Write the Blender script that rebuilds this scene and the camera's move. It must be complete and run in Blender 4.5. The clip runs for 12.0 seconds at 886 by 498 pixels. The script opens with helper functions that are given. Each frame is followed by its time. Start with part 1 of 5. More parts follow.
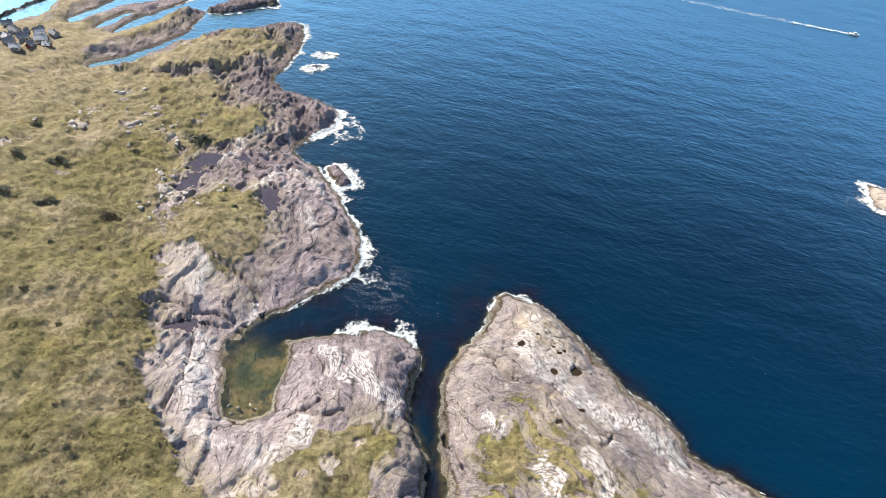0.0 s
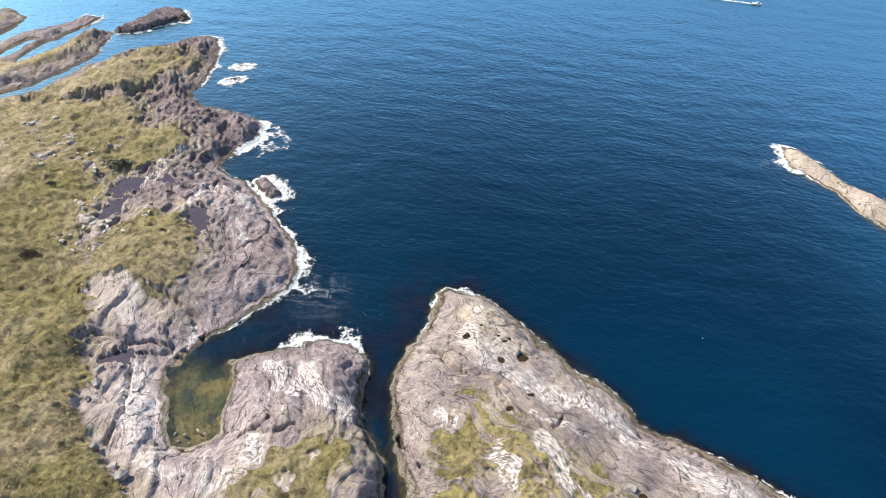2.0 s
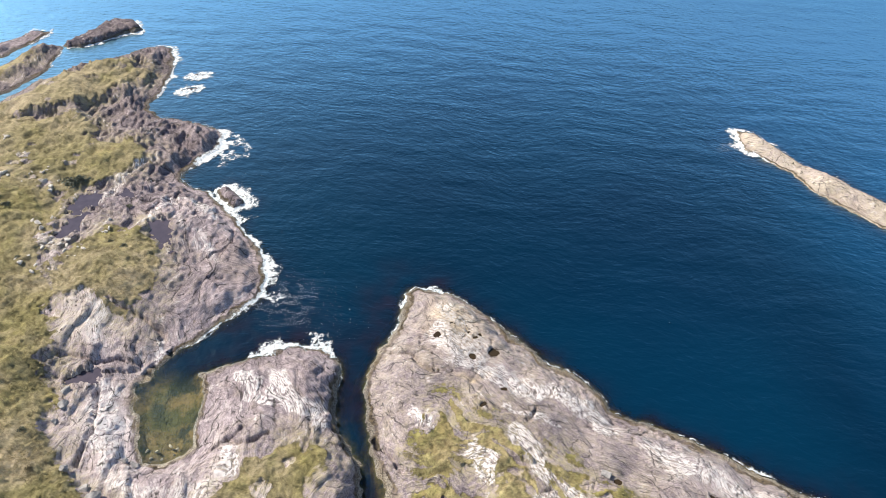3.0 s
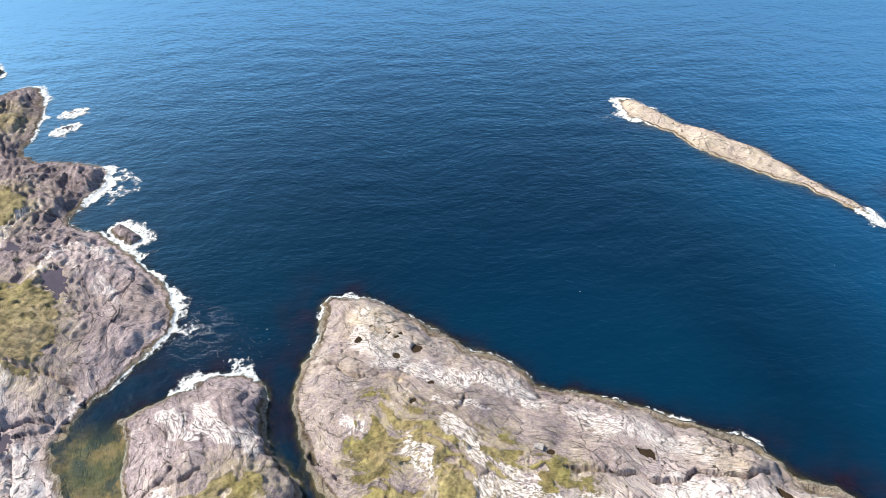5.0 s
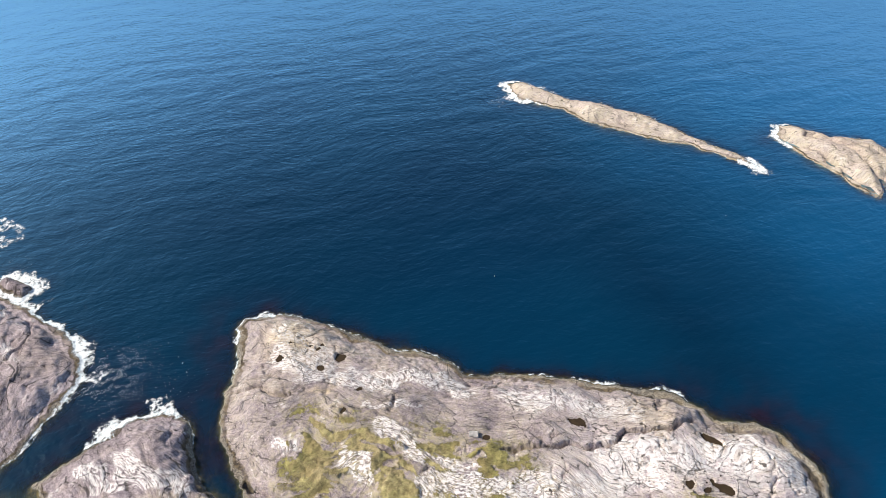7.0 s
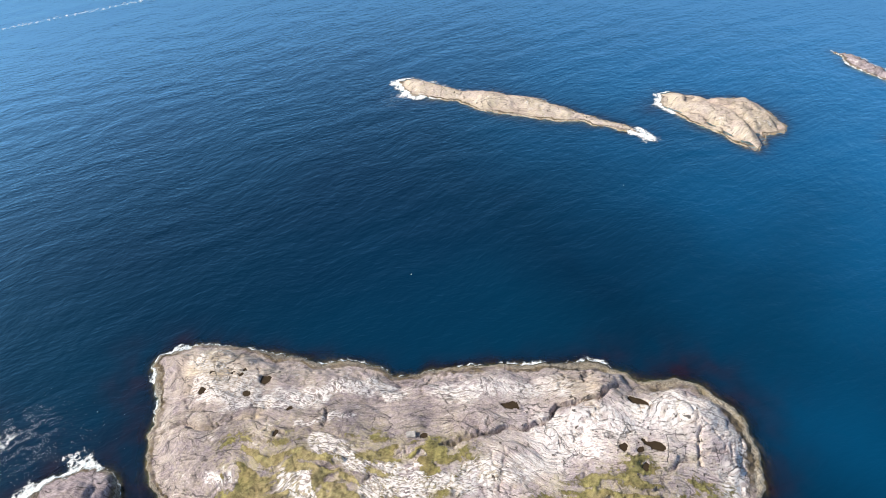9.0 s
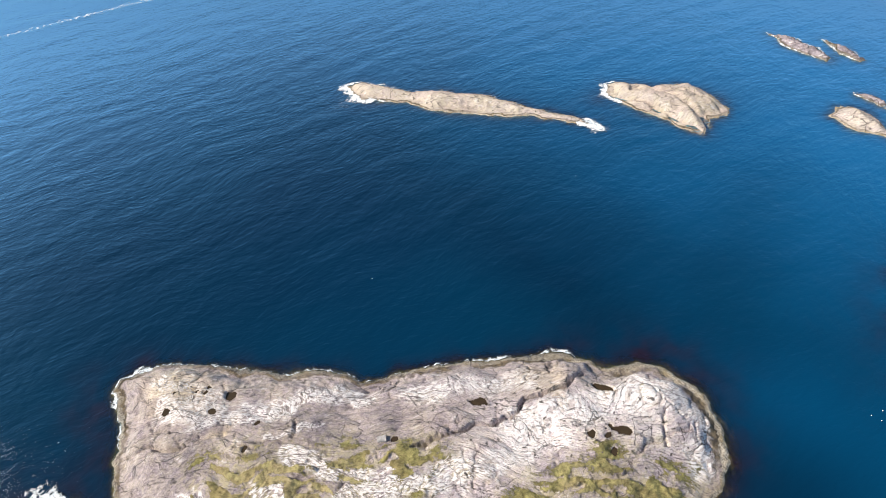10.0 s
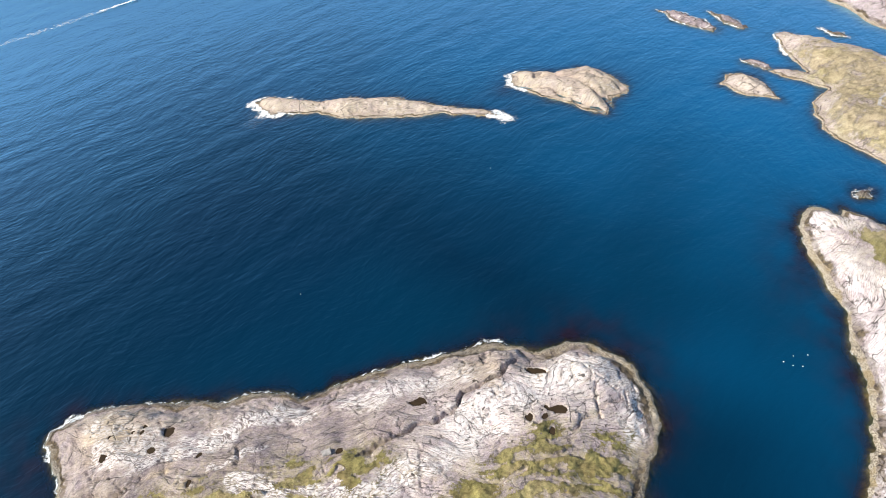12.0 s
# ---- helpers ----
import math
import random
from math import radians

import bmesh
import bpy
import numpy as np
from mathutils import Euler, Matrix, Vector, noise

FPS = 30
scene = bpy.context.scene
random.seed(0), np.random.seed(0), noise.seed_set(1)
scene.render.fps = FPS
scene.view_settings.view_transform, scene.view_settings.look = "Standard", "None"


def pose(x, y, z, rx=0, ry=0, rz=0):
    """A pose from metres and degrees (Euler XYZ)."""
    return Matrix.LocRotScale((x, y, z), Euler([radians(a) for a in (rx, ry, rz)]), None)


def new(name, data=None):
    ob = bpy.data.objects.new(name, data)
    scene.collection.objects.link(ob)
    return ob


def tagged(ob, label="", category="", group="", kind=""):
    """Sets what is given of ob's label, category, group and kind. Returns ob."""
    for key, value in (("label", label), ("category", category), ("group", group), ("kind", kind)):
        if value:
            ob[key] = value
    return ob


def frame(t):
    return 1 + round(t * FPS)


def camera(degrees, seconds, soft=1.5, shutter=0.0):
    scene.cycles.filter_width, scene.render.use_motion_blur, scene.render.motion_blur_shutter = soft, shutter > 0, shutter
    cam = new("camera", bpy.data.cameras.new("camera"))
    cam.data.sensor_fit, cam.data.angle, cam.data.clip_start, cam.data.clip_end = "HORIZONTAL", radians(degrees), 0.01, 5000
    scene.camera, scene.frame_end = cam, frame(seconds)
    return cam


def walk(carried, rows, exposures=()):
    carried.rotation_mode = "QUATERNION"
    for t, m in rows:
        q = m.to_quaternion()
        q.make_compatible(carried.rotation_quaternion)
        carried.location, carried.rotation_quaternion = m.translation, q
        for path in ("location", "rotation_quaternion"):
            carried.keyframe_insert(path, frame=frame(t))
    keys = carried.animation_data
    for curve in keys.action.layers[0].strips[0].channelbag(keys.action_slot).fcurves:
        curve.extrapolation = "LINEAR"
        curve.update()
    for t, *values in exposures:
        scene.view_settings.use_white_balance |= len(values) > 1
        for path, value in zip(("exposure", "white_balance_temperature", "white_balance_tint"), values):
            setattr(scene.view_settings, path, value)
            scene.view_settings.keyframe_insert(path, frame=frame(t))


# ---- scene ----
cam = camera(66.0, 12.0, soft=0.8)
PATH = [
    (0, -0.0, 0.0, 80.0, 47.67, -4.95, 0.06), (0.5, 0.38, 0.01, 80.06, 47.8, -4.53, -2.1),
    (1, 0.77, 0.0, 80.13, 47.88, -4.19, -3.9), (1.5, 1.18, -0.03, 80.22, 47.92, -3.84, -5.45),
    (2, 1.62, -0.1, 80.33, 48.01, -3.48, -7.28), (2.5, 2.08, -0.22, 80.47, 48.05, -3.14, -9.08),
    (3, 2.54, -0.42, 80.65, 48.11, -2.7, -11.1), (5, 4.33, -1.53, 81.52, 48.19, -0.6, -21.81),
    (5.5, 4.77, -1.76, 81.62, 48.15, -0.06, -24.56), (6, 5.21, -1.92, 81.6, 48.13, 0.41, -27.1),
    (6.5, 5.61, -2.01, 81.53, 48.03, 0.74, -29.48), (7, 5.9, -2.07, 81.47, 47.95, 1.1, -32.26),
    (9, 6.6, -2.34, 81.44, 47.54, 2.27, -42.67), (9.5, 6.79, -2.52, 81.56, 47.43, 2.6, -45.15),
    (10, 7.04, -2.84, 81.81, 47.25, 3.05, -47.64), (10.5, 7.32, -3.28, 82.15, 47.03, 3.42, -49.95),
    (11, 7.61, -3.83, 82.55, 46.86, 3.83, -52.18), (11.5, 7.92, -4.44, 82.97, 46.63, 4.28, -54.24),
    (12, 8.23, -5.08, 83.39, 46.37, 4.68, -56.29)]
walk(cam, [(r[0], pose(*r[1:])) for r in PATH], exposures=[(0, 0.55), (3, 0.57), (5, 0.67), (6, 0.60), (7, 0.51), (9, 0.56), (12, 0.57)])

# ---- daylight ----
SUN_AZ, SUN_EL = radians(-52), radians(44)          # azimuth from +y towards +x
world = bpy.data.worlds.new("sky")
scene.world = world
world.use_nodes = True
wn = world.node_tree.nodes
sky = wn.new("ShaderNodeTexSky")
sky.sky_type, sky.sun_disc = "NISHITA", False
sky.sun_elevation, sky.sun_rotation = SUN_EL, SUN_AZ % (2 * math.pi)
sky.air_density, sky.dust_density, sky.ozone_density = 1.0, 0.3, 2.0
world.node_tree.links.new(sky.outputs[0], wn["Background"].inputs[0])
wn["Background"].inputs[1].default_value = 0.095
sun_dir = Vector((math.sin(SUN_AZ) * math.cos(SUN_EL), math.cos(SUN_AZ) * math.cos(SUN_EL), math.sin(SUN_EL)))
sun = new("sun", bpy.data.lights.new("sun", "SUN"))
sun.data.energy, sun.data.angle, sun.data.color = 5.0, radians(0.5), (1.0, 0.915, 0.785)
sun.rotation_euler = sun_dir.to_track_quat("Z", "Y").to_euler()


# ---- noise on arrays ----
def rnd(ix, iy, seed):
    h = (ix.astype(np.int64) * 374761393 + iy.astype(np.int64) * 668265263 + seed * 1442695041) & 0xFFFFFFFF
    h = ((h ^ (h >> 13)) * 1274126177) & 0xFFFFFFFF
    return ((h ^ (h >> 16)) & 0xFFFFFF) / float(0x1000000)


def gnoise(x, y, seed=0):
    x, y = np.asarray(x, float), np.asarray(y, float)
    ix, iy = np.floor(x), np.floor(y)
    fx, fy = x - ix, y - iy
    ux, uy = fx * fx * fx * (fx * (fx * 6 - 15) + 10), fy * fy * fy * (fy * (fy * 6 - 15) + 10)
    v = []
    for dx in (0, 1):
        for dy in (0, 1):
            a = rnd(ix + dx, iy + dy, seed) * 2 * math.pi
            v.append(np.cos(a) * (fx - dx) + np.sin(a) * (fy - dy))
    return 1.5 * ((v[0] * (1 - uy) + v[1] * uy) * (1 - ux) + (v[2] * (1 - uy) + v[3] * uy) * ux)


def fbm(x, y, octaves=4, seed=0):
    total, amp, k = 0.0, 1.0, 1.0
    for i in range(octaves):
        total = total + amp * gnoise(x * k + 17.3 * i, y * k - 9.1 * i, seed + i)
        amp, k = amp * 0.5, k * 2.07
    return total


def smooth(a, b, x):
    t = np.clip((x - a) / (b - a), 0, 1)
    return t * t * (3 - 2 * t)


def inside(poly, X, Y):
    """Distance to a closed outline, positive inside."""
    best, odd = np.full(X.shape, 1e18), np.zeros(X.shape, bool)
    n = len(poly)
    for i in range(n):
        (x0, y0), (x1, y1) = poly[i], poly[(i + 1) % n]
        dx, dy = x1 - x0, y1 - y0
        t = np.clip(((X - x0) * dx + (Y - y0) * dy) / (dx * dx + dy * dy + 1e-12), 0, 1)
        best = np.minimum(best, (X - x0 - t * dx) ** 2 + (Y - y0 - t * dy) ** 2)
        if y0 != y1:
            odd ^= ((y0 > Y) != (y1 > Y)) & (X < dx * (Y - y0) / dy + x0)
    d = np.sqrt(best)
    return np.where(odd, d, -d)


def ragged(X, Y, amount=1.0):
    """Places shifted a little, so that outlines turn uneven."""
    a = amount
    return (X + a * (0.7 * fbm(X / 5, Y / 5, 3, 11) + 0.25 * gnoise(X / 0.9, Y / 0.9, 14)),
            Y + a * (0.7 * fbm(X / 5, Y / 5, 3, 21) + 0.25 * gnoise(X / 0.9, Y / 0.9, 24)))


def axis(*stops):
    """Grid lines: (start, step), (from there on, step) ... , (end, 0); steps blend from stop to stop."""
    out, i = [stops[0][0]], 0
    while out[-1] < stops[-1][0]:
        x = out[-1]
        while i < len(stops) - 2 and x >= stops[i + 1][0]:
            i += 1
        (a, s), (b, s2) = stops[i], stops[i + 1]
        s2 = s2 or s
        out.append(x + s + (s2 - s) * (x - a) / (b - a))
    return np.array(out)


def sheet(name, xs, ys, H, keep, attributes, material):
    """A mesh over a grid with the heights H; keep picks the cells that stay."""
    ny, nx = H.shape
    X, Y = np.meshgrid(xs, ys)
    idx = np.arange(nx * ny).reshape(ny, nx)
    k = keep
    quads = np.stack([idx[:-1, :-1][k], idx[:-1, 1:][k], idx[1:, 1:][k], idx[1:, :-1][k]], 1)
    used = np.zeros(nx * ny, bool)
    used[quads.ravel()] = True
    number = np.cumsum(used) - 1
    co = np.stack([X.ravel(), Y.ravel(), H.ravel()], 1)[used]
    return raw_mesh(name, co, number[quads], {a: v.ravel()[used] for a, v in attributes.items()}, material)


def raw_mesh(name, co, quads, attributes, material, shade=True):
    me = bpy.data.meshes.new(name)
    me.vertices.add(len(co))
    me.vertices.foreach_set("co", np.asarray(co, np.float32).ravel())
    n = quads.shape[1]
    me.loops.add(quads.size)
    me.loops.foreach_set("vertex_index", quads.astype(np.int32).ravel())
    me.polygons.add(len(quads))
    me.polygons.foreach_set("loop_start", np.arange(0, quads.size, n, dtype=np.int32))
    me.polygons.foreach_set("use_smooth", np.full(len(quads), shade))
    me.update(calc_edges=True)
    for a, v in attributes.items():
        me.attributes.new(a, "FLOAT", "POINT").data.foreach_set("value", np.asarray(v, np.float32))
    me.materials.append(material)
    return new(name, me)


# ---- materials ----
def material(name):
    m = bpy.data.materials.new(name)
    m.use_nodes = True
    return m, m.node_tree, m.node_tree.nodes["Principled BSDF"]


class Nodes:
    """Short ways to add shader nodes to one material."""

    def __init__(self, tree):
        self.tree = tree

    def add(self, kind, sockets=None, **props):
        n = self.tree.nodes.new(kind)
        for k, v in props.items():
            setattr(n, k, v)
        for k, v in (sockets or {}).items():
            if isinstance(v, bpy.types.NodeSocket):
                self.tree.links.new(v, n.inputs[k])
            else:
                n.inputs[k].default_value = v
        return n

    def noise(self, vector, scale, detail=4.0, rough=0.55, distort=0.0):
        return self.add("ShaderNodeTexNoise", {"Vector": vector, "Scale": scale, "Detail": detail, "Roughness": rough, "Distortion": distort}).outputs[0]

    def ramp(self, fac, *stops):
        n = self.add("ShaderNodeValToRGB", {"Fac": fac})
        e = n.color_ramp.elements
        while len(e) < len(stops):
            e.new(0.5)
        for el, (p, c) in zip(e, stops):
            el.position, el.color = p, (c, c, c, 1) if isinstance(c, (int, float)) else (*c, 1)
        return n.outputs[0]

    def mix(self, fac, a, b, blend="MIX"):
        n = self.add("ShaderNodeMix", data_type="RGBA", blend_type=blend)
        for k, v in ((0, fac), (6, a), (7, b)):
            if isinstance(v, bpy.types.NodeSocket):
                self.tree.links.new(v, n.inputs[k])
            else:
                n.inputs[k].default_value = (*v, 1) if isinstance(v, tuple) else v
        return n.outputs[2]

    def warp(self, vector, scale, amount, detail):
        """Places pushed about by a noise."""
        c = self.add("ShaderNodeTexNoise", {"Vector": vector, "Scale": scale, "Detail": detail}).outputs[1]
        c = self.add("ShaderNodeVectorMath", {0: c, 1: (0.5, 0.5, 0.5)}, operation="SUBTRACT").outputs[0]
        c = self.add("ShaderNodeVectorMath", {0: c, "Scale": amount}, operation="SCALE").outputs[0]
        return self.add("ShaderNodeVectorMath", {0: vector, 1: c}, operation="ADD").outputs[0]

    def math(self, op, a, b=0.5):
        return self.add("ShaderNodeMath", {0: a, 1: b}, operation=op).outputs[0]

    def attr(self, name):
        return self.add("ShaderNodeAttribute", attribute_name=name).outputs["Fac"]

    def bump(self, height, distance, strength=1.0, normal=None):
        s = {"Height": height, "Distance": distance, "Strength": strength}
        if normal is not None:
            s["Normal"] = normal
        return self.add("ShaderNodeBump", s).outputs[0]


def coast_material():
    """Folded grey gneiss with white ribs, open joints, lichen and a tidal fringe, under turf."""
    m, tree, bsdf = material("gneiss_and_turf")
    n = Nodes(tree)
    pos = n.add("ShaderNodeNewGeometry").outputs["Position"]
    pale, white, ochre, tide = n.attr("pale"), n.attr("white"), n.attr("ochre"), n.attr("tide")
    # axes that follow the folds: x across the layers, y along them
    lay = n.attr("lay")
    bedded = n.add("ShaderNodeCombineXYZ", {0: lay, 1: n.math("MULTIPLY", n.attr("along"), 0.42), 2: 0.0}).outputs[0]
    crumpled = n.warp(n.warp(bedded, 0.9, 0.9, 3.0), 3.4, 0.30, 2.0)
    bands = n.noise(bedded, 0.5, 4.0, 0.6)
    streak = n.noise(crumpled, 1.5, 4.0, 0.6)
    fine = n.noise(crumpled, 4.2, 3.0, 0.65)
    grain = n.noise(pos, 5.0, 4.0, 0.70)
    chip = n.noise(pos, 1.6, 4.0, 0.65)
    blotch = n.noise(pos, 0.22, 4.0, 0.62)

    def spread(value, amount):
        return n.math("MULTIPLY", n.math("SUBTRACT", value, 0.5), amount)

    def total(*terms):
        t = terms[0]
        for other in terms[1:]:
            t = n.math("ADD", t, other)
        return t

    # body of the rock: lilac grey to nearly white
    tone = total(n.math("MULTIPLY", pale, 0.74), 0.10, spread(bands, 0.45), spread(streak, 0.40), spread(fine, 0.80), spread(grain, 1.0), spread(chip, 0.45), spread(blotch, 0.55))
    rock = n.ramp(tone, (0.0, (0.095, 0.077, 0.086)), (0.25, (0.238, 0.195, 0.210)), (0.48, (0.392, 0.328, 0.342)), (0.72, (0.590, 0.510, 0.512)), (0.98, (0.81, 0.738, 0.728)))
    # bed by bed a little warmer or cooler
    rock = n.mix(n.ramp(n.noise(bedded, 0.9, 3.0, 0.6), (0.48, 0.0), (0.66, 0.22)), rock, (0.46, 0.385, 0.33))
    rock = n.mix(n.math("MULTIPLY", ochre, n.ramp(fine, (0.32, 0.25), (0.62, 0.85))), rock, (0.64, 0.505, 0.285))
    stain = n.ramp(n.noise(pos, 0.42, 5.0, 0.7), (0.54, 0.0), (0.72, 0.26))
    rock = n.mix(stain, rock, (0.37, 0.31, 0.205))
    lichen = n.math("MULTIPLY", n.attr("mossy"), n.ramp(total(n.math("MULTIPLY", chip, 0.5), n.math("MULTIPLY", blotch, 0.5)), (0.42, 0.0), (0.60, 0.72)))
    rock = n.mix(lichen, rock, (0.36, 0.315, 0.155))
    # white ribs, crowded where quartz comes up
    rib = n.noise(crumpled, 4.0, 3.0, 0.6)
    held = n.ramp(total(white, spread(blotch, 0.9), spread(chip, 0.5)), (0.26, 0.0), (0.52, 1.0))
    ribs = n.math("MULTIPLY", held, n.ramp(rib, (0.45, 0.0), (0.51, 0.85)))
    stray = n.math("MULTIPLY", n.ramp(streak, (0.60, 0.0), (0.645, 0.65)), n.ramp(blotch, (0.46, 0.0), (0.60, 1.0)))
    rock = n.mix(n.math("MAXIMUM", ribs, stray), rock, (0.76, 0.715, 0.695))
    # winding seams along the layers, broken here and there
    fold = total(n.math("MULTIPLY", lay, 2.4), n.math("MULTIPLY", streak, 1.7), n.math("MULTIPLY", chip, 0.8), n.math("MULTIPLY", fine, 0.45))
    seam = n.ramp(n.math("FRACT", fold), (0.0, 0.0), (0.05, 0.0), (0.15, 1.0), (0.93, 1.0), (1.0, 0.0))
    torn = n.ramp(n.noise(pos, 1.1, 5.0, 0.78), (0.45, 0.0), (0.54, 1.0))
    gaps = n.math("MULTIPLY", n.math("SUBTRACT", 1.0, seam), torn)
    rock = n.mix(n.math("MULTIPLY", gaps, n.ramp(n.math("MAXIMUM", pale, white), (0.25, 0.32), (0.7, 0.90))), rock, (0.125, 0.104, 0.097))
    # open joints: a wide net across the rock and long splits along it
    net = n.add("ShaderNodeTexVoronoi", {"Vector": n.warp(pos, 0.5, 1.6, 3.0), "Scale": 0.21, "Randomness": 1.0}, feature="DISTANCE_TO_EDGE").outputs["Distance"]
    split = n.add("ShaderNodeTexVoronoi", {"Vector": n.warp(bedded, 0.7, 0.8, 3.0), "Scale": 0.42, "Randomness": 1.0}, feature="DISTANCE_TO_EDGE").outputs["Distance"]
    open_net = n.math("MULTIPLY", n.ramp(net, (0.004, 1.0), (0.013, 0.0)), n.ramp(n.noise(pos, 0.33, 3.0, 0.6), (0.47, 0.0), (0.55, 1.0)))
    open_split = n.math("MULTIPLY", n.ramp(split, (0.008, 1.0), (0.028, 0.0)), n.ramp(n.noise(pos, 0.55, 4.0, 0.65), (0.47, 0.0), (0.56, 1.0)))
    mesh = n.add("ShaderNodeTexVoronoi", {"Vector": n.warp(pos, 1.1, 0.9, 3.0), "Scale": 0.62, "Randomness": 1.0}, feature="DISTANCE_TO_EDGE").outputs["Distance"]
    open_mesh = n.math("MULTIPLY", n.ramp(mesh, (0.008, 0.7), (0.030, 0.0)), n.math("MULTIPLY", n.ramp(n.noise(pos, 0.8, 4.0, 0.7), (0.50, 0.0), (0.60, 1.0)), n.ramp(pale, (0.35, 1.0), (0.6, 0.35))))
    joint = n.math("MAXIMUM", open_mesh, n.math("MAXIMUM", open_net, open_split))
    rock = n.mix(n.math("MULTIPLY", joint, n.ramp(n.attr("mossy"), (0.3, 0.85), (0.6, 0.5))), rock, (0.045, 0.039, 0.036))
    pit = n.math("MULTIPLY", n.ramp(n.noise(n.warp(pos, 2.0, 0.3, 2.0), 1.0, 3.0, 0.55), (0.665, 0.0), (0.69, 0.9)), n.ramp(pale, (0.3, 0.2), (0.6, 1.0)))
    rock = n.mix(pit, rock, (0.06, 0.05, 0.042))
    # tidal fringe: weed under water, pale barnacles at its edge, a dark line above
    edge = total(tide, spread(n.noise(pos, 0.7, 5.0, 0.7), 1.5), spread(blotch, 0.9), spread(n.noise(pos, 0.09, 3.0, 0.6), 2.8))
    barnacle = n.mix(n.ramp(grain, (0.40, 0.0), (0.58, 1.0)), (0.15, 0.118, 0.082), (0.50, 0.44, 0.35))
    barnacle = n.mix(n.ramp(n.noise(pos, 0.3, 4.0, 0.65), (0.50, 0.0), (0.62, 0.65)), barnacle, (0.27, 0.20, 0.095))
    brown = n.mix(n.ramp(chip, (0.40, 0.0), (0.58, 1.0)), (0.045, 0.035, 0.026), (0.155, 0.118, 0.072))
    barnacle = n.mix(n.ramp(pale, (0.34, 0.85), (0.50, 0.0)), barnacle, n.mix(n.ramp(grain, (0.4, 0.0), (0.6, 1.0)), (0.055, 0.047, 0.043), (0.21, 0.18, 0.145)))
    bed = n.mix(n.ramp(n.noise(pos, 0.28, 4.0, 0.6), (0.40, 0.0), (0.60, 1.0)), (0.105, 0.112, 0.048), (0.30, 0.225, 0.11))
    bed = n.mix(n.ramp(n.noise(pos, 0.2, 5.0, 0.7), (0.50, 0.0), (0.60, 0.9)), bed, (0.03, 0.045, 0.04))
    bed = n.mix(n.ramp(n.noise(pos, 1.3, 5.0, 0.7), (0.36, 0.6), (0.52, 0.0)), bed, (0.05, 0.055, 0.02))
    fringe = n.ramp(n.math("DIVIDE", edge, 4.0), (0.20, 1.0), (0.25, 0.0))
    line = n.ramp(n.math("DIVIDE", edge, 4.0), (0.19, 0.0), (0.24, 1.0), (0.38, 0.95), (0.47, 0.0))
    line = n.math("MULTIPLY", line, n.ramp(n.noise(pos, 0.16, 4.0, 0.6), (0.40, 0.35), (0.55, 1.0)))
    rock = n.mix(fringe, n.mix(line, rock, brown), barnacle)
    rock = n.mix(n.ramp(n.math("ADD", tide, spread(grain, 0.5)), (0.0, 1.0), (0.12, 0.0)), rock, bed)
    # turf
    strand = n.add("ShaderNodeMapping", {"Vector": n.warp(pos, 0.25, 3.0, 2.0), "Rotation": (0, 0, radians(-25)), "Scale": (1.25, 0.9, 1.0)}, vector_type="TEXTURE").outputs[0]
    tuft = n.noise(strand, 1.05, 6.0, 0.68)
    patch = n.noise(pos, 0.075, 5.0, 0.62)
    blade = n.noise(strand, 4.6, 5.0, 0.75)
    # tuft hollows dark, tops light: shading put into the colour
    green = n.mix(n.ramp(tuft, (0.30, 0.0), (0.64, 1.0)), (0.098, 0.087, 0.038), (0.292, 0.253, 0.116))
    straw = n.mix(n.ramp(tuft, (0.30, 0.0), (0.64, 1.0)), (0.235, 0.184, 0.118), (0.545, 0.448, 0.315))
    turf = n.mix(n.math("MAXIMUM", n.attr("strawy"), n.ramp(patch, (0.47, 0.0), (0.70, 1.0))), green, straw)
    moss = n.mix(n.ramp(tuft, (0.32, 0.0), (0.62, 1.0)), (0.105, 0.092, 0.022), (0.44, 0.40, 0.125))
    moss = n.mix(n.ramp(n.noise(pos, 0.45, 4.0, 0.65), (0.47, 0.0), (0.62, 0.8)), moss, (0.29, 0.205, 0.085))
    turf = n.mix(n.math("MAXIMUM", n.attr("moss"), n.ramp(n.noise(pos, 0.13, 4.0, 0.6), (0.54, 0.0), (0.70, 0.42))), turf, moss)
    turf = n.mix(n.math("MULTIPLY", n.ramp(n.noise(pos, 0.36, 6.0, 0.68), (0.52, 0.0), (0.66, 1.0)), 0.55), turf, (0.135, 0.112, 0.055))
    # painted shade between the blades, then painted highlights on them
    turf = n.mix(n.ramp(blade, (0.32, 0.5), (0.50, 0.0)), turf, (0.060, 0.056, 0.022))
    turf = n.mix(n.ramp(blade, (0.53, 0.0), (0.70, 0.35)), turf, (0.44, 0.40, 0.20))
    veg = total(n.attr("veg"), spread(streak, 1.4), spread(n.noise(pos, 2.4, 6.0, 0.8), 1.8))
    veg = n.math("SUBTRACT", veg, n.math("MULTIPLY", n.math("MULTIPLY", white, n.ramp(rib, (0.43, 0.0), (0.50, 1.0))), 0.8))
    veg = n.ramp(veg, (0.30, 0.0), (0.54, 1.0))
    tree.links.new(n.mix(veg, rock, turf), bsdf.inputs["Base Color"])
    wet = n.ramp(n.math("DIVIDE", edge, 4.0), (0.05, 0.0), (0.28, 1.0))
    tree.links.new(n.math("ADD", 0.42, n.math("MULTIPLY", wet, 0.48)), bsdf.inputs["Roughness"])
    bsdf.inputs["Specular IOR Level"].default_value = 0.25
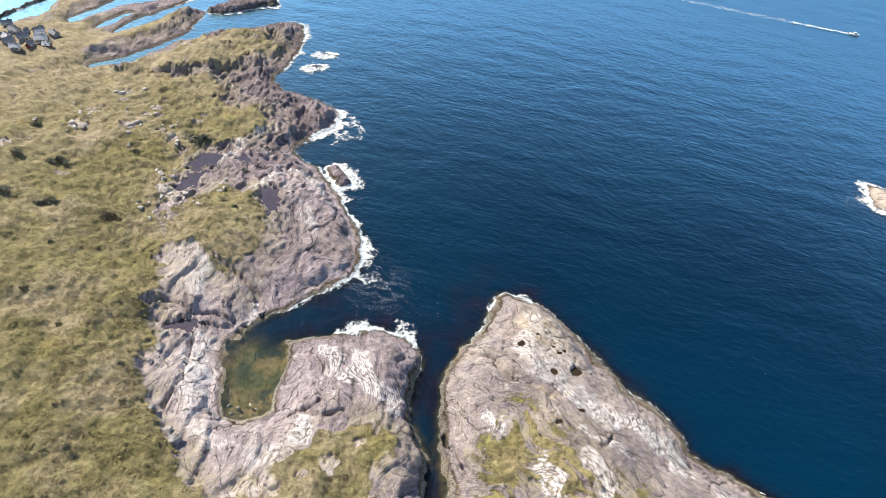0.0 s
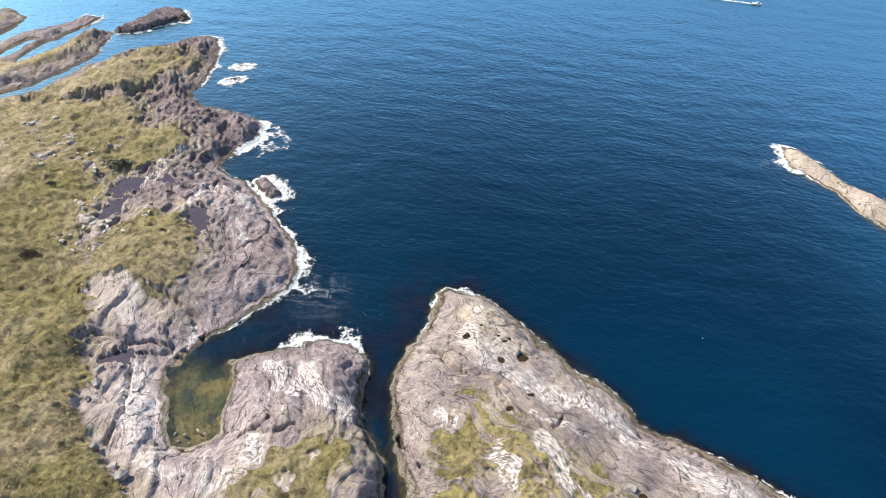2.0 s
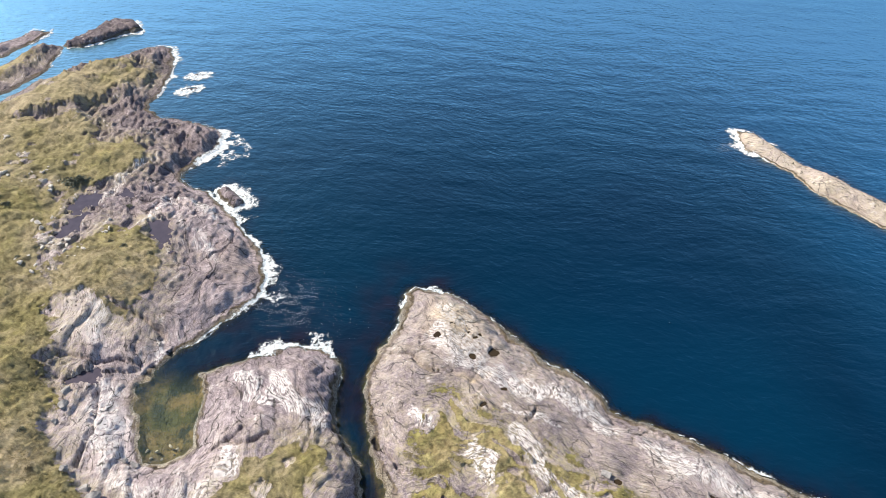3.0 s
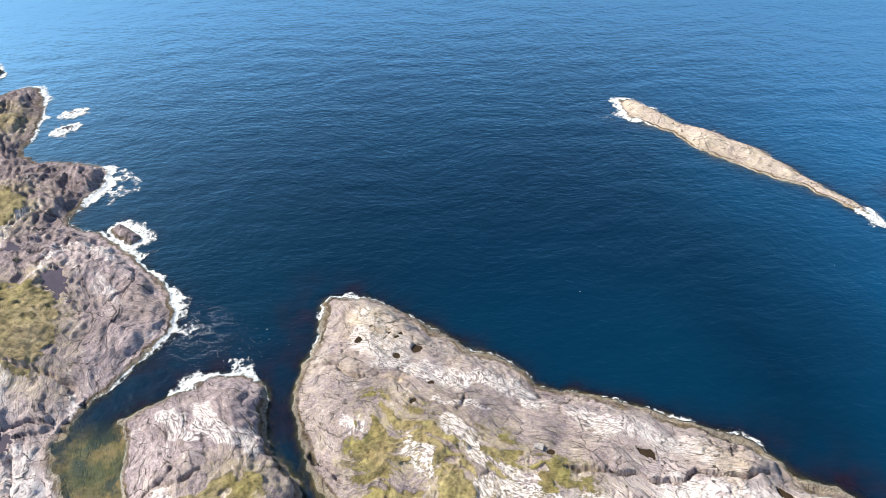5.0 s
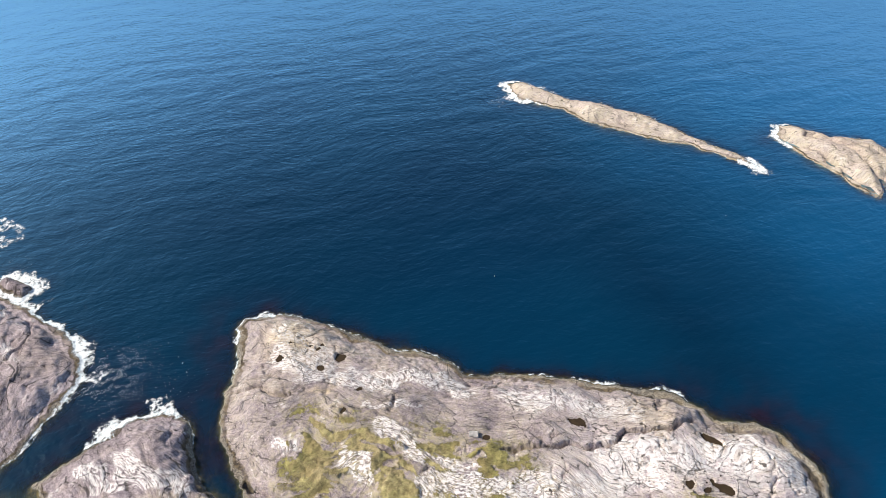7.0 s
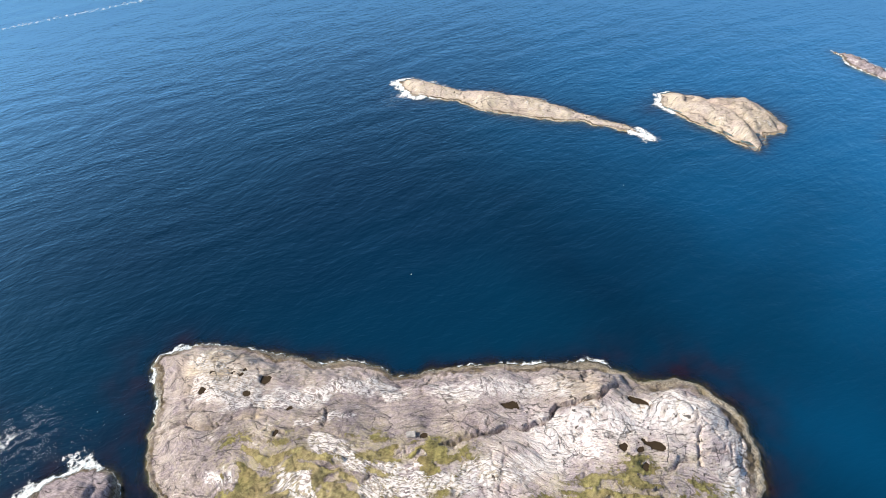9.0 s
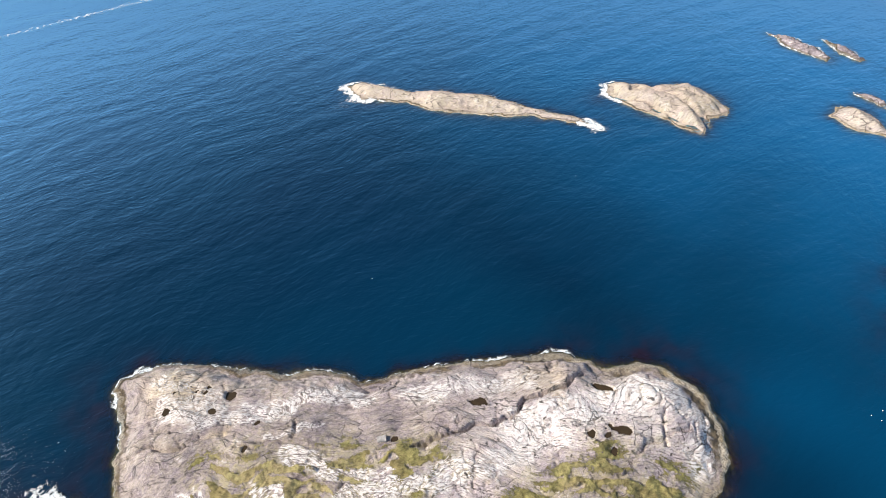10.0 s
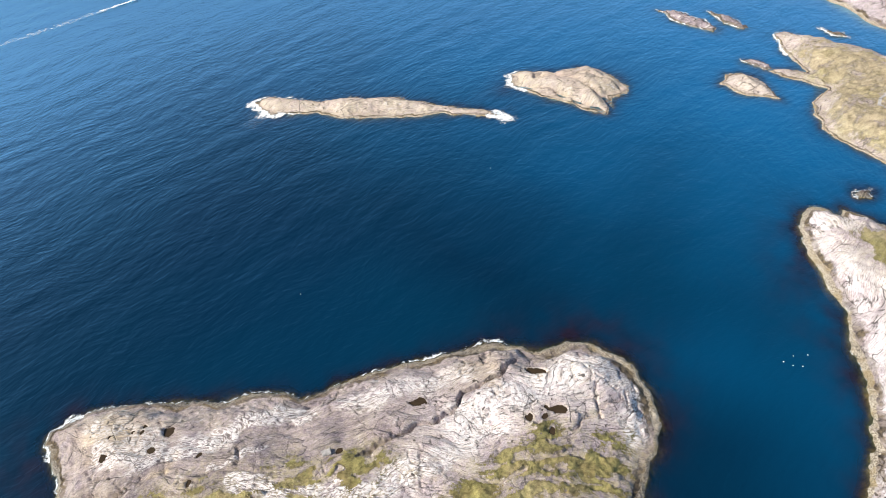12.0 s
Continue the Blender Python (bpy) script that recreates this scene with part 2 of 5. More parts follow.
    # relief
    rocky = total(n.math("MULTIPLY", n.math("SUBTRACT", 1.0, gaps), 0.16), n.math("MULTIPLY", n.math("SUBTRACT", 1.0, joint), 0.3), n.math("MULTIPLY", ribs, 0.10),
                  n.math("MULTIPLY", streak, 0.24), n.math("MULTIPLY", fine, 0.26), n.math("MULTIPLY", grain, 0.34), n.math("MULTIPLY", chip, 0.42))
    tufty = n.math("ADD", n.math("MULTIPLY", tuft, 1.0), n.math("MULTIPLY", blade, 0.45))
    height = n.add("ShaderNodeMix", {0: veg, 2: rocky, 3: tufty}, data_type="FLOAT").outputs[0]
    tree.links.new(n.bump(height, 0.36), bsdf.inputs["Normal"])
    return m


def sea_material():
    m, tree, bsdf = material("sea_water")
    n = Nodes(tree)
    pos = n.add("ShaderNodeNewGeometry").outputs["Position"]
    lie = n.add("ShaderNodeMapping", {"Vector": n.warp(pos, 0.03, 12.0, 2.0), "Rotation": (0, 0, radians(-16)), "Scale": (2.0, 1.0, 1.0)}, vector_type="TEXTURE").outputs[0]
    chop = n.noise(lie, 0.85, 3.0, 0.5, 0.3)
    ripple = n.noise(lie, 4.0, 3.0, 0.6)
    swell = n.noise(lie, 0.30, 3.0, 0.5)
    drift = n.noise(pos, 0.018, 3.0, 0.5)
    deep = n.mix(n.ramp(drift, (0.35, 0.0), (0.68, 1.0)), (0.0005, 0.0105, 0.0280), (0.0003, 0.0185, 0.0430))
    deep = n.mix(n.attr("bluer"), deep, (0.001, 0.125, 0.315))
    weed = n.mix(n.ramp(n.noise(pos, 0.35, 4.0), (0.4, 0.0), (0.6, 1.0)), (0.006, 0.008, 0.019), (0.013, 0.0085, 0.018))
    tree.links.new(n.mix(n.attr("kelp"), deep, weed), bsdf.inputs["Base Color"])
    bsdf.inputs["Roughness"].default_value = 0.6
    bsdf.inputs["Specular IOR Level"].default_value = 0.0
    h = n.math("ADD", n.math("MULTIPLY", chop, 0.46), n.math("ADD", n.math("MULTIPLY", ripple, 0.045), n.math("MULTIPLY", swell, 0.35)))
    wave = n.bump(h, 0.45, 0.54)
    tree.links.new(wave, bsdf.inputs["Normal"])
    facing = n.add("ShaderNodeLayerWeight", {"Blend": 0.5, "Normal": wave}).outputs["Facing"]
    gloss = n.add("ShaderNodeBsdfGlossy", {"Color": (0.29, 0.75, 1.0, 1), "Roughness": 0.31, "Normal": wave}).outputs[0]
    glare = n.add("ShaderNodeBsdfGlossy", {"Color": (1.0, 1.0, 1.0, 1), "Roughness": 0.30, "Normal": wave}).outputs[0]
    gloss = n.add("ShaderNodeMixShader", {0: 0.21, 1: gloss, 2: glare}).outputs[0]
    amount = n.math("ADD", n.math("MULTIPLY", n.math("POWER", facing, 5.2), 9.8), 0.010)
    bed = n.add("ShaderNodeMixShader", {0: n.attr("clear"), 1: bsdf.outputs[0], 2: n.add("ShaderNodeBsdfTransparent", {"Color": (0.97, 0.97, 0.88, 1)}).outputs[0]}).outputs[0]
    out = n.add("ShaderNodeMixShader", {0: n.math("MINIMUM", amount, 0.85), 1: bed, 2: gloss}).outputs[0]
    tree.links.new(out, tree.nodes["Material Output"].inputs[0])
    return m


def foam_material():
    """Froth that thins out into lace where the attribute froth falls."""
    m, tree, bsdf = material("foam")
    n = Nodes(tree)
    pos = n.add("ShaderNodeNewGeometry").outputs["Position"]
    f = n.noise(pos, 2.6, 6.0, 0.72)
    tree.links.new(n.mix(n.ramp(f, (0.36, 0.0), (0.56, 1.0)), (0.46, 0.54, 0.58), (0.88, 0.90, 0.90)), bsdf.inputs["Base Color"])
    bsdf.inputs["Roughness"].default_value = 0.7
    coarse = n.noise(n.warp(pos, 0.6, 1.0, 3.0), 0.9, 6.0, 0.75)
    cells = n.add("ShaderNodeTexVoronoi", {"Vector": n.warp(pos, 1.2, 0.6, 2.0), "Scale": 1.3}, feature="DISTANCE_TO_EDGE").outputs["Distance"]
    lace = n.math("ADD", n.math("MULTIPLY", n.math("SUBTRACT", coarse, 0.5), 3.0), n.math("MULTIPLY", cells, 0.9))
    tree.links.new(n.ramp(n.math("SUBTRACT", n.attr("froth"), lace), (0.30, 0.0), (0.85, 1.0)), bsdf.inputs["Alpha"])
    tree.links.new(n.bump(f, 0.3), bsdf.inputs["Normal"])
    return m


def pool_material():
    m, tree, bsdf = material("pool_water")
    n = Nodes(tree)
    pos = n.add("ShaderNodeNewGeometry").outputs["Position"]
    # purple-grey of the reflected sky painted into the base colour
    tree.links.new(n.mix(n.noise(pos, 0.8, 4.0), (0.045, 0.037, 0.050), (0.095, 0.078, 0.095)), bsdf.inputs["Base Color"])
    bsdf.inputs["Roughness"].default_value = 0.08
    tree.links.new(n.bump(n.noise(pos, 2.0, 2.0), 0.03), bsdf.inputs["Normal"])
    return m


def peat_material():
    m, tree, bsdf = material("peat_water")
    n = Nodes(tree)
    pos = n.add("ShaderNodeNewGeometry").outputs["Position"]
    tree.links.new(n.mix(n.noise(pos, 1.2, 4.0), (0.020, 0.013, 0.009), (0.060, 0.042, 0.022)), bsdf.inputs["Base Color"])
    bsdf.inputs["Roughness"].default_value = 0.25
    bsdf.inputs["Specular IOR Level"].default_value = 0.2
    return m


def mottled(name, dark, light, scale=2.0, rough=0.8, bump=0.05):
    m, tree, bsdf = material(name)
    n = Nodes(tree)
    pos = n.add("ShaderNodeTexCoord").outputs["Object"]
    f = n.noise(pos, scale, 6.0, 0.65)
    tree.links.new(n.mix(n.ramp(f, (0.32, 0.0), (0.66, 1.0)), dark, light), bsdf.inputs["Base Color"])
    bsdf.inputs["Roughness"].default_value = rough
    tree.links.new(n.bump(f, bump), bsdf.inputs["Normal"])
    return m


COAST, SEA, FOAM, POOL, PEAT = coast_material(), sea_material(), foam_material(), pool_material(), peat_material()

# ---- the plan: outlines at the waterline ----
COVE = [(12, -200), (11, -60), (9, 0), (6.5, 30), (5.1, 42.0), (4.6, 48.5), (3.1, 51.8), (1.9, 55.4), (2.4, 59.2), (3.3, 62.3), (2.9, 65.5),
        (1.4, 67.6), (-1.4, 68.5), (-4.0, 68.8), (-7.3, 68.0), (-10.6, 67.2), (-13.5, 66.7), (-16.2, 65.2), (-15.4, 63.1), (-16.0, 59.5),
        (-17.0, 56.1), (-16.9, 53.3), (-19.2, 51.9), (-22.7, 52.5), (-23.4, 56.6), (-24.7, 61.4), (-24.8, 64.9), (-23.0, 66.1)]
WEST_COAST = [(-21.3, 68.1), (-19.7, 70.7), (-16.6, 72.5), (-13.4, 74.9), (-10.1, 77.6), (-7.8, 80.2), (-6.8, 83.7), (-6.8, 87.2),
              (-8.2, 91.6), (-10.4, 96.1), (-12.2, 100.5), (-14.2, 104.1), (-16.0, 106.1), (-17.5, 109.2), (-21.2, 111.7), (-23.1, 114.4),
              (-21.5, 117.6), (-19.6, 120.0), (-17.5, 121.8), (-15.5, 125.5), (-15.4, 129.4), (-17.5, 132.2), (-21.0, 134.6), (-25.7, 136.9),
              (-29.1, 138.4), (-31.4, 140.6), (-32.4, 143.9), (-31.1, 146.6), (-29.3, 151.4), (-28.7, 156.5), (-28.3, 162.8), (-29.5, 170.8)]
NORTH_COAST = [(-32.8, 173.0), (-37.0, 172.1), (-41.2, 168.4), (-45.3, 164.6), (-50.4, 163.0), (-54.5, 159.4), (-58.2, 156.8), (-61.2, 152.6), (-65.7, 145.0),
               (-69.0, 143.4), (-73.6, 141.2), (-74.1, 142.4), (-67.6, 147.2), (-62.6, 153.9), (-58.0, 160.2), (-56.3, 166.4), (-55.9, 170.5), (-56.0, 174.5),
               (-57.4, 176.0), (-62.8, 173.7), (-66.6, 168.4), (-69.5, 163.6), (-73.9, 158.8), (-74.1, 161.0), (-70.5, 168.2), (-65.8, 174.6), (-62.2, 178.8),
               (-61.0, 184.5), (-64.8, 185.2), (-68.0, 181.5), (-71.0, 178.0), (-75.8, 176.2), (-79.7, 172.2), (-82.6, 167.0), (-86.0, 162.3), (-86.9, 163.8),
               (-83.8, 170.2), (-80.3, 176.3), (-79.0, 184.0), (-86.0, 190.0), (-92.5, 180.0), (-93.8, 172.3), (-94.2, 165.0), (-96.5, 163.6), (-100.7, 158.4),
               (-106, 153), (-114, 144), (-140, 120), (-400, 60), (-400, -200)]
MAINLAND = COVE + WEST_COAST + NORTH_COAST
CHANNELS = [[(-79.0, 160.1), (-76.0, 163.9), (-73.0, 169.9), (-74.6, 170.3), (-78.8, 164.0)]]
HEADLAND = [(7.6, 42.1), (6.7, 46.1), (6.2, 49.4), (6.3, 53.8), (6.5, 57.8), (7.7, 62.0), (9.6, 66.3), (12.0, 69.3), (14.3, 73.0), (15.4, 77.0),
            (17.0, 78.3), (20.0, 77.5), (22.5, 76.0), (25.0, 73.1), (27.7, 69.9), (30.6, 65.2), (33.3, 60.9), (36.8, 57.6), (40.1, 52.8),
            (40.8, 49.5), (44.7, 47.2), (48.2, 44.5), (52.3, 41.7), (56.0, 38.0), (60.6, 33.6), (64.0, 30.2), (65.3, 27.0), (65.3, 24.3),
            (69.5, 21.6), (71.5, 18.0), (71.0, 14.5), (69.8, 10.2), (67.5, 7.0), (63.5, 4.2), (59.8, 2.8), (54.0, 2.6), (44, -2), (30, -8), (14, -10), (11, 0), (9.5, 20), (8.4, 34)]
LONG_SKERRY = [(97.6, 116.8), (101.2, 115.7), (103.6, 110.2), (105.0, 104.0), (109.7, 97.3), (114.4, 89.1), (115.6, 83.3), (116.8, 77.8),
               (118.3, 71.1), (119.7, 64.6), (118.9, 59.8), (117.9, 63.3), (116.4, 68.2), (113.7, 73.9), (109.4, 80.0), (105.6, 86.7),
               (102.2, 94.0), (101.4, 100.3), (98.1, 104.6), (95.2, 109.2), (95.7, 113.7)]
TWIN_SKERRY = [(135.6, 68.9), (138.6, 66.2), (140.6, 60.0), (145.6, 55.6), (146.8, 52.0), (145.6, 47.3), (142.3, 41.7), (139.4, 40.6),
               (136.2, 43.3), (129.9, 41.4), (129.3, 44.9), (130.2, 50.0), (130.2, 55.5), (130.3, 61.2), (131.2, 65.4)]
ROUND_SKERRY = [(151.9, 24.5), (156.2, 24.2), (158.7, 21.8), (157.8, 17.9), (154.8, 14.0), (151.5, 10.8), (150.6, 14.7), (150.2, 19.3)]
LOW_ROCKS = [[(182.0, 50.1), (182.2, 46.3), (181.0, 39.9), (178.0, 33.4), (175.5, 33.0), (175.9, 38.1), (177.9, 44.7)],
             [(185.5, 38.5), (184.6, 32.4), (181.7, 26.6), (179.4, 27.3), (181.0, 32.7)],
             [(164.8, 23.7), (165.8, 20.1), (163.7, 16.0), (161.8, 17.7), (163.0, 21.2)],
             [(187.2, 11.2), (186.8, 7.5), (185.1, 4.3), (184.8, 7.8)],
             [(-16.4, 109.4), (-14.2, 110.6), (-11.8, 108.4), (-10.2, 104.3), (-12.3, 102.8), (-14.9, 106.0)],
             [(124.6, -8.6), (126.4, -8.4), (127.6, -10.2), (125.4, -10.8)],
             [(-26.8, 148.1), (-24.6, 150.3), (-21.4, 150.0), (-23.2, 147.8)],
             [(-24.5, 155.5), (-22.0, 157.0), (-20.0, 157.0), (-22.2, 155.2)],
             [(-56.4, 175.4), (-54.2, 177.2), (-50.0, 184.0), (-45.9, 189.6), (-40.9, 188.4), (-37.6, 182.8), (-45.0, 178.0), (-51.1, 173.6), (-54.8, 173.6)],
             [(-106.5, 157.5), (-102.9, 163.6), (-99.8, 170.4), (-97.2, 175.0), (-96.3, 174.4), (-99.0, 169.4), (-102.0, 162.4), (-105.4, 157.0)]]
NORTH_EAST = [(179.7, 20.7), (182.2, 18.0), (181.4, 12.7), (181.0, 5.1), (180.2, -1.0), (176, -14), (165, -40), (120, -60), (112, -40), (125, -26),
              (136.9, -11.3), (139.9, -5.2), (141.8, -1.8), (143.6, 1.2), (148.1, 3.8), (153.3, 5.5), (159.8, 3.5), (159.8, 5.3),
              (160.9, 11.4), (162.2, 16.9), (164.0, 15.3), (165.0, 9.0), (168.9, 13.4), (172.9, 16.3)]
FAR_EAST = [(240, 60), (222, 36), (203.8, 14.4), (200.2, 7.7), (195.4, 2.9), (192.2, -2.3), (189, -15), (190, -60), (300, -60), (300, 60)]
EAST = [(114.6, -1.4), (117.9, -2.1), (118.9, -4.6), (118.3, -7.3), (120.7, -7.0), (120.0, -9.9), (118.0, -18), (108, -34), (80, -60), (40, -70),
        (52, -30), (64.0, -20.9), (69.2, -20.3), (72.9, -20.3), (78.0, -19.1), (82.3, -17.6), (86.8, -15.7), (90.4, -13.8), (96.2, -12.9), (99.6, -9.3), (103.7, -6.2), (108.4, -3.6)]
LAGOON = [(-22.7, 52.5), (-24.7, 61.4), (-23.0, 66.1), (-21.3, 68.1), (-13.5, 66.7), (-16.2, 65.2), (-15.4, 63.1), (-16.0, 59.5), (-16.9, 53.3), (-19.2, 51.9)]
# turf
TURF_MAIN = [(-21.4, 39.3), (-24.4, 42.9), (-28.9, 48.1), (-32.4, 53.9), (-34.5, 58.4), (-35.8, 64.9), (-35.5, 71.1), (-37.4, 75.8), (-38.5, 81.7),
             (-40, 85), (-41.5, 89.9), (-41.2, 100.5), (-41.1, 107.7), (-32.9, 113.6), (-29.4, 118.2), (-29.1, 122.6), (-39.2, 126.7), (-42.0, 136.0),
             (-56.5, 137.5), (-75, 143), (-76, 147), (-71, 154), (-63.5, 162), (-60, 169), (-63, 170.5), (-68, 164.5), (-74, 157), (-81, 157), (-78.5, 166), (-86, 160.5), (-89, 168), (-84, 182), (-90.5, 172), (-94, 161), (-108, 147), (-400, 58), (-400, -200), (-21, -200)]
TURF_KNOLL = [(-33.2, 80.2), (-38.5, 81.7), (-39.5, 88.0), (-36.8, 92.1), (-32.1, 96.6), (-26.5, 95.6), (-23.7, 88.9), (-24.0, 83.1), (-26.7, 75.0), (-30.2, 77.2)]
TURF_NORTH = [(-66.0, 139.0), (-62.5, 143.6), (-57.5, 149.0), (-52.0, 154.6), (-44.5, 159.6), (-37.2, 161.4), (-33.1, 155.7), (-37.6, 148.6), (-44.0, 143.1), (-51.6, 139.6), (-58, 138)]
TURF_COVE = [(-16.9, 37.5), (-14.4, 43.4), (-11.4, 45.8), (-9.6, 48.3), (-3.3, 49.9), (0.9, 48.1), (-1.0, 44.1), (-1.8, 36.1)]
TURF_HEAD = [(10.2, 36.0), (11.0, 43.8), (12.6, 47.0), (14.9, 52.3), (18.4, 54.1), (23.7, 47.8), (29.6, 41.4), (36.9, 33.0), (36.5, 29.2), (30.8, 30), (22, 30)]
TURF_HEAD_SOUTH = [(38.5, 21.6), (43.0, 19.6), (48.2, 17.4), (53.0, 13.6), (56.4, 9.6), (57.0, 6.4), (52.4, 4.6), (38, 2), (30, 12)]
TURF_EAST = [(110.7, -9.5), (113.6, -14.2), (106, -24), (100, -24), (105.9, -13.1)]
TURF_NE = [(170.4, 14.6), (174.4, 10.2), (172.8, -6.9), (150, -30), (139.9, -12.2), (142.9, -2.7), (148.7, 1.6), (155.6, -0.2), (162.1, 7.8)]
# rock pools: x, y, half length, half width, turn; the last paints the slab's shadow
POOLS_AND_SHADOW = [(-37.6, 104.5, 3.2, 2.3, 60), (-38.6, 98.0, 3.4, 1.4, 70), (-24.0, 94.6, 3.9, 1.5, 105), (-31.6, 66.1, 2.3, 1.1, 10), (-31.0, 106.5, 1.4, 1.2, 0),
         (55.6, 15.7, 1.35, 0.7, -60), (52.4, 18.3, 0.6, 0.5, 0), (52.3, 15.0, 0.8, 0.4, 30), (18.2, 65.1, 0.7, 0.6, 0), (22.6, 60.4, 0.6, 0.5, 0),
         (26.0, 60.9, 0.7, 0.55, 0), (23.8, 63.6, 0.45, 0.35, 0), (24.6, 64.4, 0.4, 0.3, 0), (23.0, 64.9, 0.4, 0.3, 40), (53.4, 16.8, 0.45, 0.3, 0), (20.8, 66.8, 0.35, 0.3, 0), (25.6, 53.7, 0.5, 0.4, 0), (47.3, 32.9, 1.1, 0.6, -45), (61.0, 21.9, 1.5, 0.6, -50), (21.8, 51.0, 0.6, 0.3, 20), (35.6, 37.2, 0.5, 0.4, 0)]


# geology: x, y, reach, paler by, ochre by
STAINS = [(20.8, 68.5, 4, 0.25, 0.75), (23.5, 64, 3.2, 0.2, 0.35), (22.2, 56.8, 1.6, 0.1, 0.7), (13, 57.6, 5, -0.08, 0), (19, 60, 3, -0.06, 0), (30.5, 45, 4, -0.06, 0), (36, 43.5, 3.5, -0.02, 0),
          (48, 36, 5, 0.24, 0.05), (50, 25, 7, 0.30, 0), (58, 19, 7, 0.38, 0), (64, 12, 7, 0.40, 0), (43, 24, 6, 0.32, 0), (35, 28, 5, 0.26, 0), (60.5, 22, 2.2, -0.25, 0.5), (56, 29.5, 3.5, -0.05, 0.5),
          (-31, 73.5, 4.5, 0.42, 0), (-33.5, 79, 2.5, 0.4, 0), (-25.2, 71.3, 3.5, -0.06, 0), (-28.5, 60, 5, 0.34, 0), (-26, 52.5, 5, 0.30, 0), (-20, 46, 5, 0.25, 0), (-24, 65, 4, 0.08, 0.2),
          (-11.5, 49.5, 2.5, 0.25, 0), (-12, 56.5, 5, 0.02, 0), (-3, 53, 6, -0.02, 0), (-39, 97, 3.2, 0.3, 0), (-21, 103.5, 5, 0.12, 0), (-10.6, 87, 4, -0.12, 0.15),
          (-24, 118, 14, -0.16, 0), (-32, 140, 14, -0.22, 0), (-33, 165, 16, -0.3, 0), (-36, 104, 7, -0.10, 0), (-65, 165, 20, -0.15, 0)]
# belts of white ribs: breadth, strength and line
RIBS = [(2.0, 0.9, [(18.5, 66.5), (20.2, 61.0), (23.2, 58.3), (26.4, 55.9), (29.8, 52.6)]), (1.6, 1.0, [(31.0, 53.0), (32.6, 53.1), (35.6, 50.0), (38.6, 46.4)]), (2.4, 0.45, [(19.5, 71), (22.5, 66.5), (23.4, 62.0)]),
        (0.5, 0.9, [(25.1, 50.4), (27.9, 48.6), (31.5, 45.9)]), (1.3, 1.0, [(19.2, 46.0), (20.2, 42.0)]), (1.5, 1.0, [(25.0, 45.4), (26.5, 42.4), (27.4, 39.2)]), (1.2, 1.0, [(29.0, 37.4), (31.2, 33.4)]),
        (2.0, 0.9, [(26.0, 36.2), (30.5, 32.0), (36.0, 28.4), (43.5, 24.0), (49.3, 21.6)]), (3.0, 0.55, [(43.1, 41.3), (48.3, 36.3), (54.8, 31.2)]), (3.6, 0.75, [(47.0, 26.3), (53, 23.4), (58.3, 20.1), (65.9, 15.0)]),
        (3.4, 0.6, [(65.9, 15.0), (64.2, 9.3), (60.6, 6.6)]), (1.0, 0.7, [(12.0, 53.0), (14.0, 50.5)]),
        (0.9, 1.0, [(-10.2, 64.0), (-8.7, 59.5), (-6.6, 57.1)]), (1.3, 1.0, [(-5.9, 61.8), (-4.0, 57.3), (0.2, 54.2)]), (1.2, 0.8, [(-11.6, 51.2), (-11.9, 48.0)]), (0.7, 0.9, [(-24.0, 62.4), (-22.2, 57.2), (-22.0, 52.4)]),
        (2.0, 0.75, [(-28.5, 63), (-27.6, 58.0), (-26.5, 51.5)]), (2.2, 0.5, [(-25, 49), (-20, 46.0), (-15, 45.6)]), (0.8, 0.8, [(-22.6, 71.6), (-21.8, 68.0)]), (1.4, 0.5, [(-31.5, 79), (-31.0, 72.0)]),
        (1.2, 0.75, [(-25.6, 99.5), (-24.4, 104.4), (-22.0, 105.8), (-18.1, 103.8), (-16.3, 99.4)]), (1.6, 0.4, [(-21.5, 97), (-17.5, 93.5), (-15.5, 88)]), (1.0, 0.6, [(-36.5, 104), (-33, 110), (-30, 117)])]


# bare patches in the turf: x, y, reach
BARE = [(-41.5, 95, 2.6), (-40.6, 91, 1.8), (-63, 111.5, 2.2), (-54, 113, 1.8), (-48.3, 112.8, 1.3), (-62.5, 118.5, 1.9), (-60, 127.5, 1.9), (-45.5, 110.5, 1.4), (-39, 87.5, 1.6),
        (-7.2, 44.4, 1.7), (-13.2, 45.6, 1.5), (-15, 40.6, 2.6), (-72, 102.5, 1.8), (-52, 122, 1.5), (-4, 47.5, 1.0), (-10.5, 42.5, 1.0), (-36.5, 74.8, 1.4), (-38.5, 78.5, 1.2)]
STAINS += [(x, y, r, 0.55, 0.05) for x, y, r in BARE]
# the dark scarp under the northern hill
BARE += [(-57, 138.6, 1.2), (-54, 139.4, 1.3), (-51, 140.0, 1.4), (-48, 140.6, 1.4), (-45, 141.4, 1.5), (-42, 142.8, 1.6), (-39.5, 145.0, 1.8)]


def turf_cover(polys, X, Y):
    XX, YY = ragged(X, Y, 2.4)
    d = np.full(X.shape, -1e3)
    for p in polys:
        d = np.maximum(d, inside(p, XX, YY))
    return d


def line_distance(X, Y, line):
    best = np.full(X.shape, 1e9)
    for (x0, y0), (x1, y1) in zip(line, line[1:]):
        dx, dy = x1 - x0, y1 - y0
        t = np.clip(((X - x0) * dx + (Y - y0) * dy) / (dx * dx + dy * dy), 0, 1)
        best = np.minimum(best, np.hypot(X - x0 - t * dx, Y - y0 - t * dy))
    return best


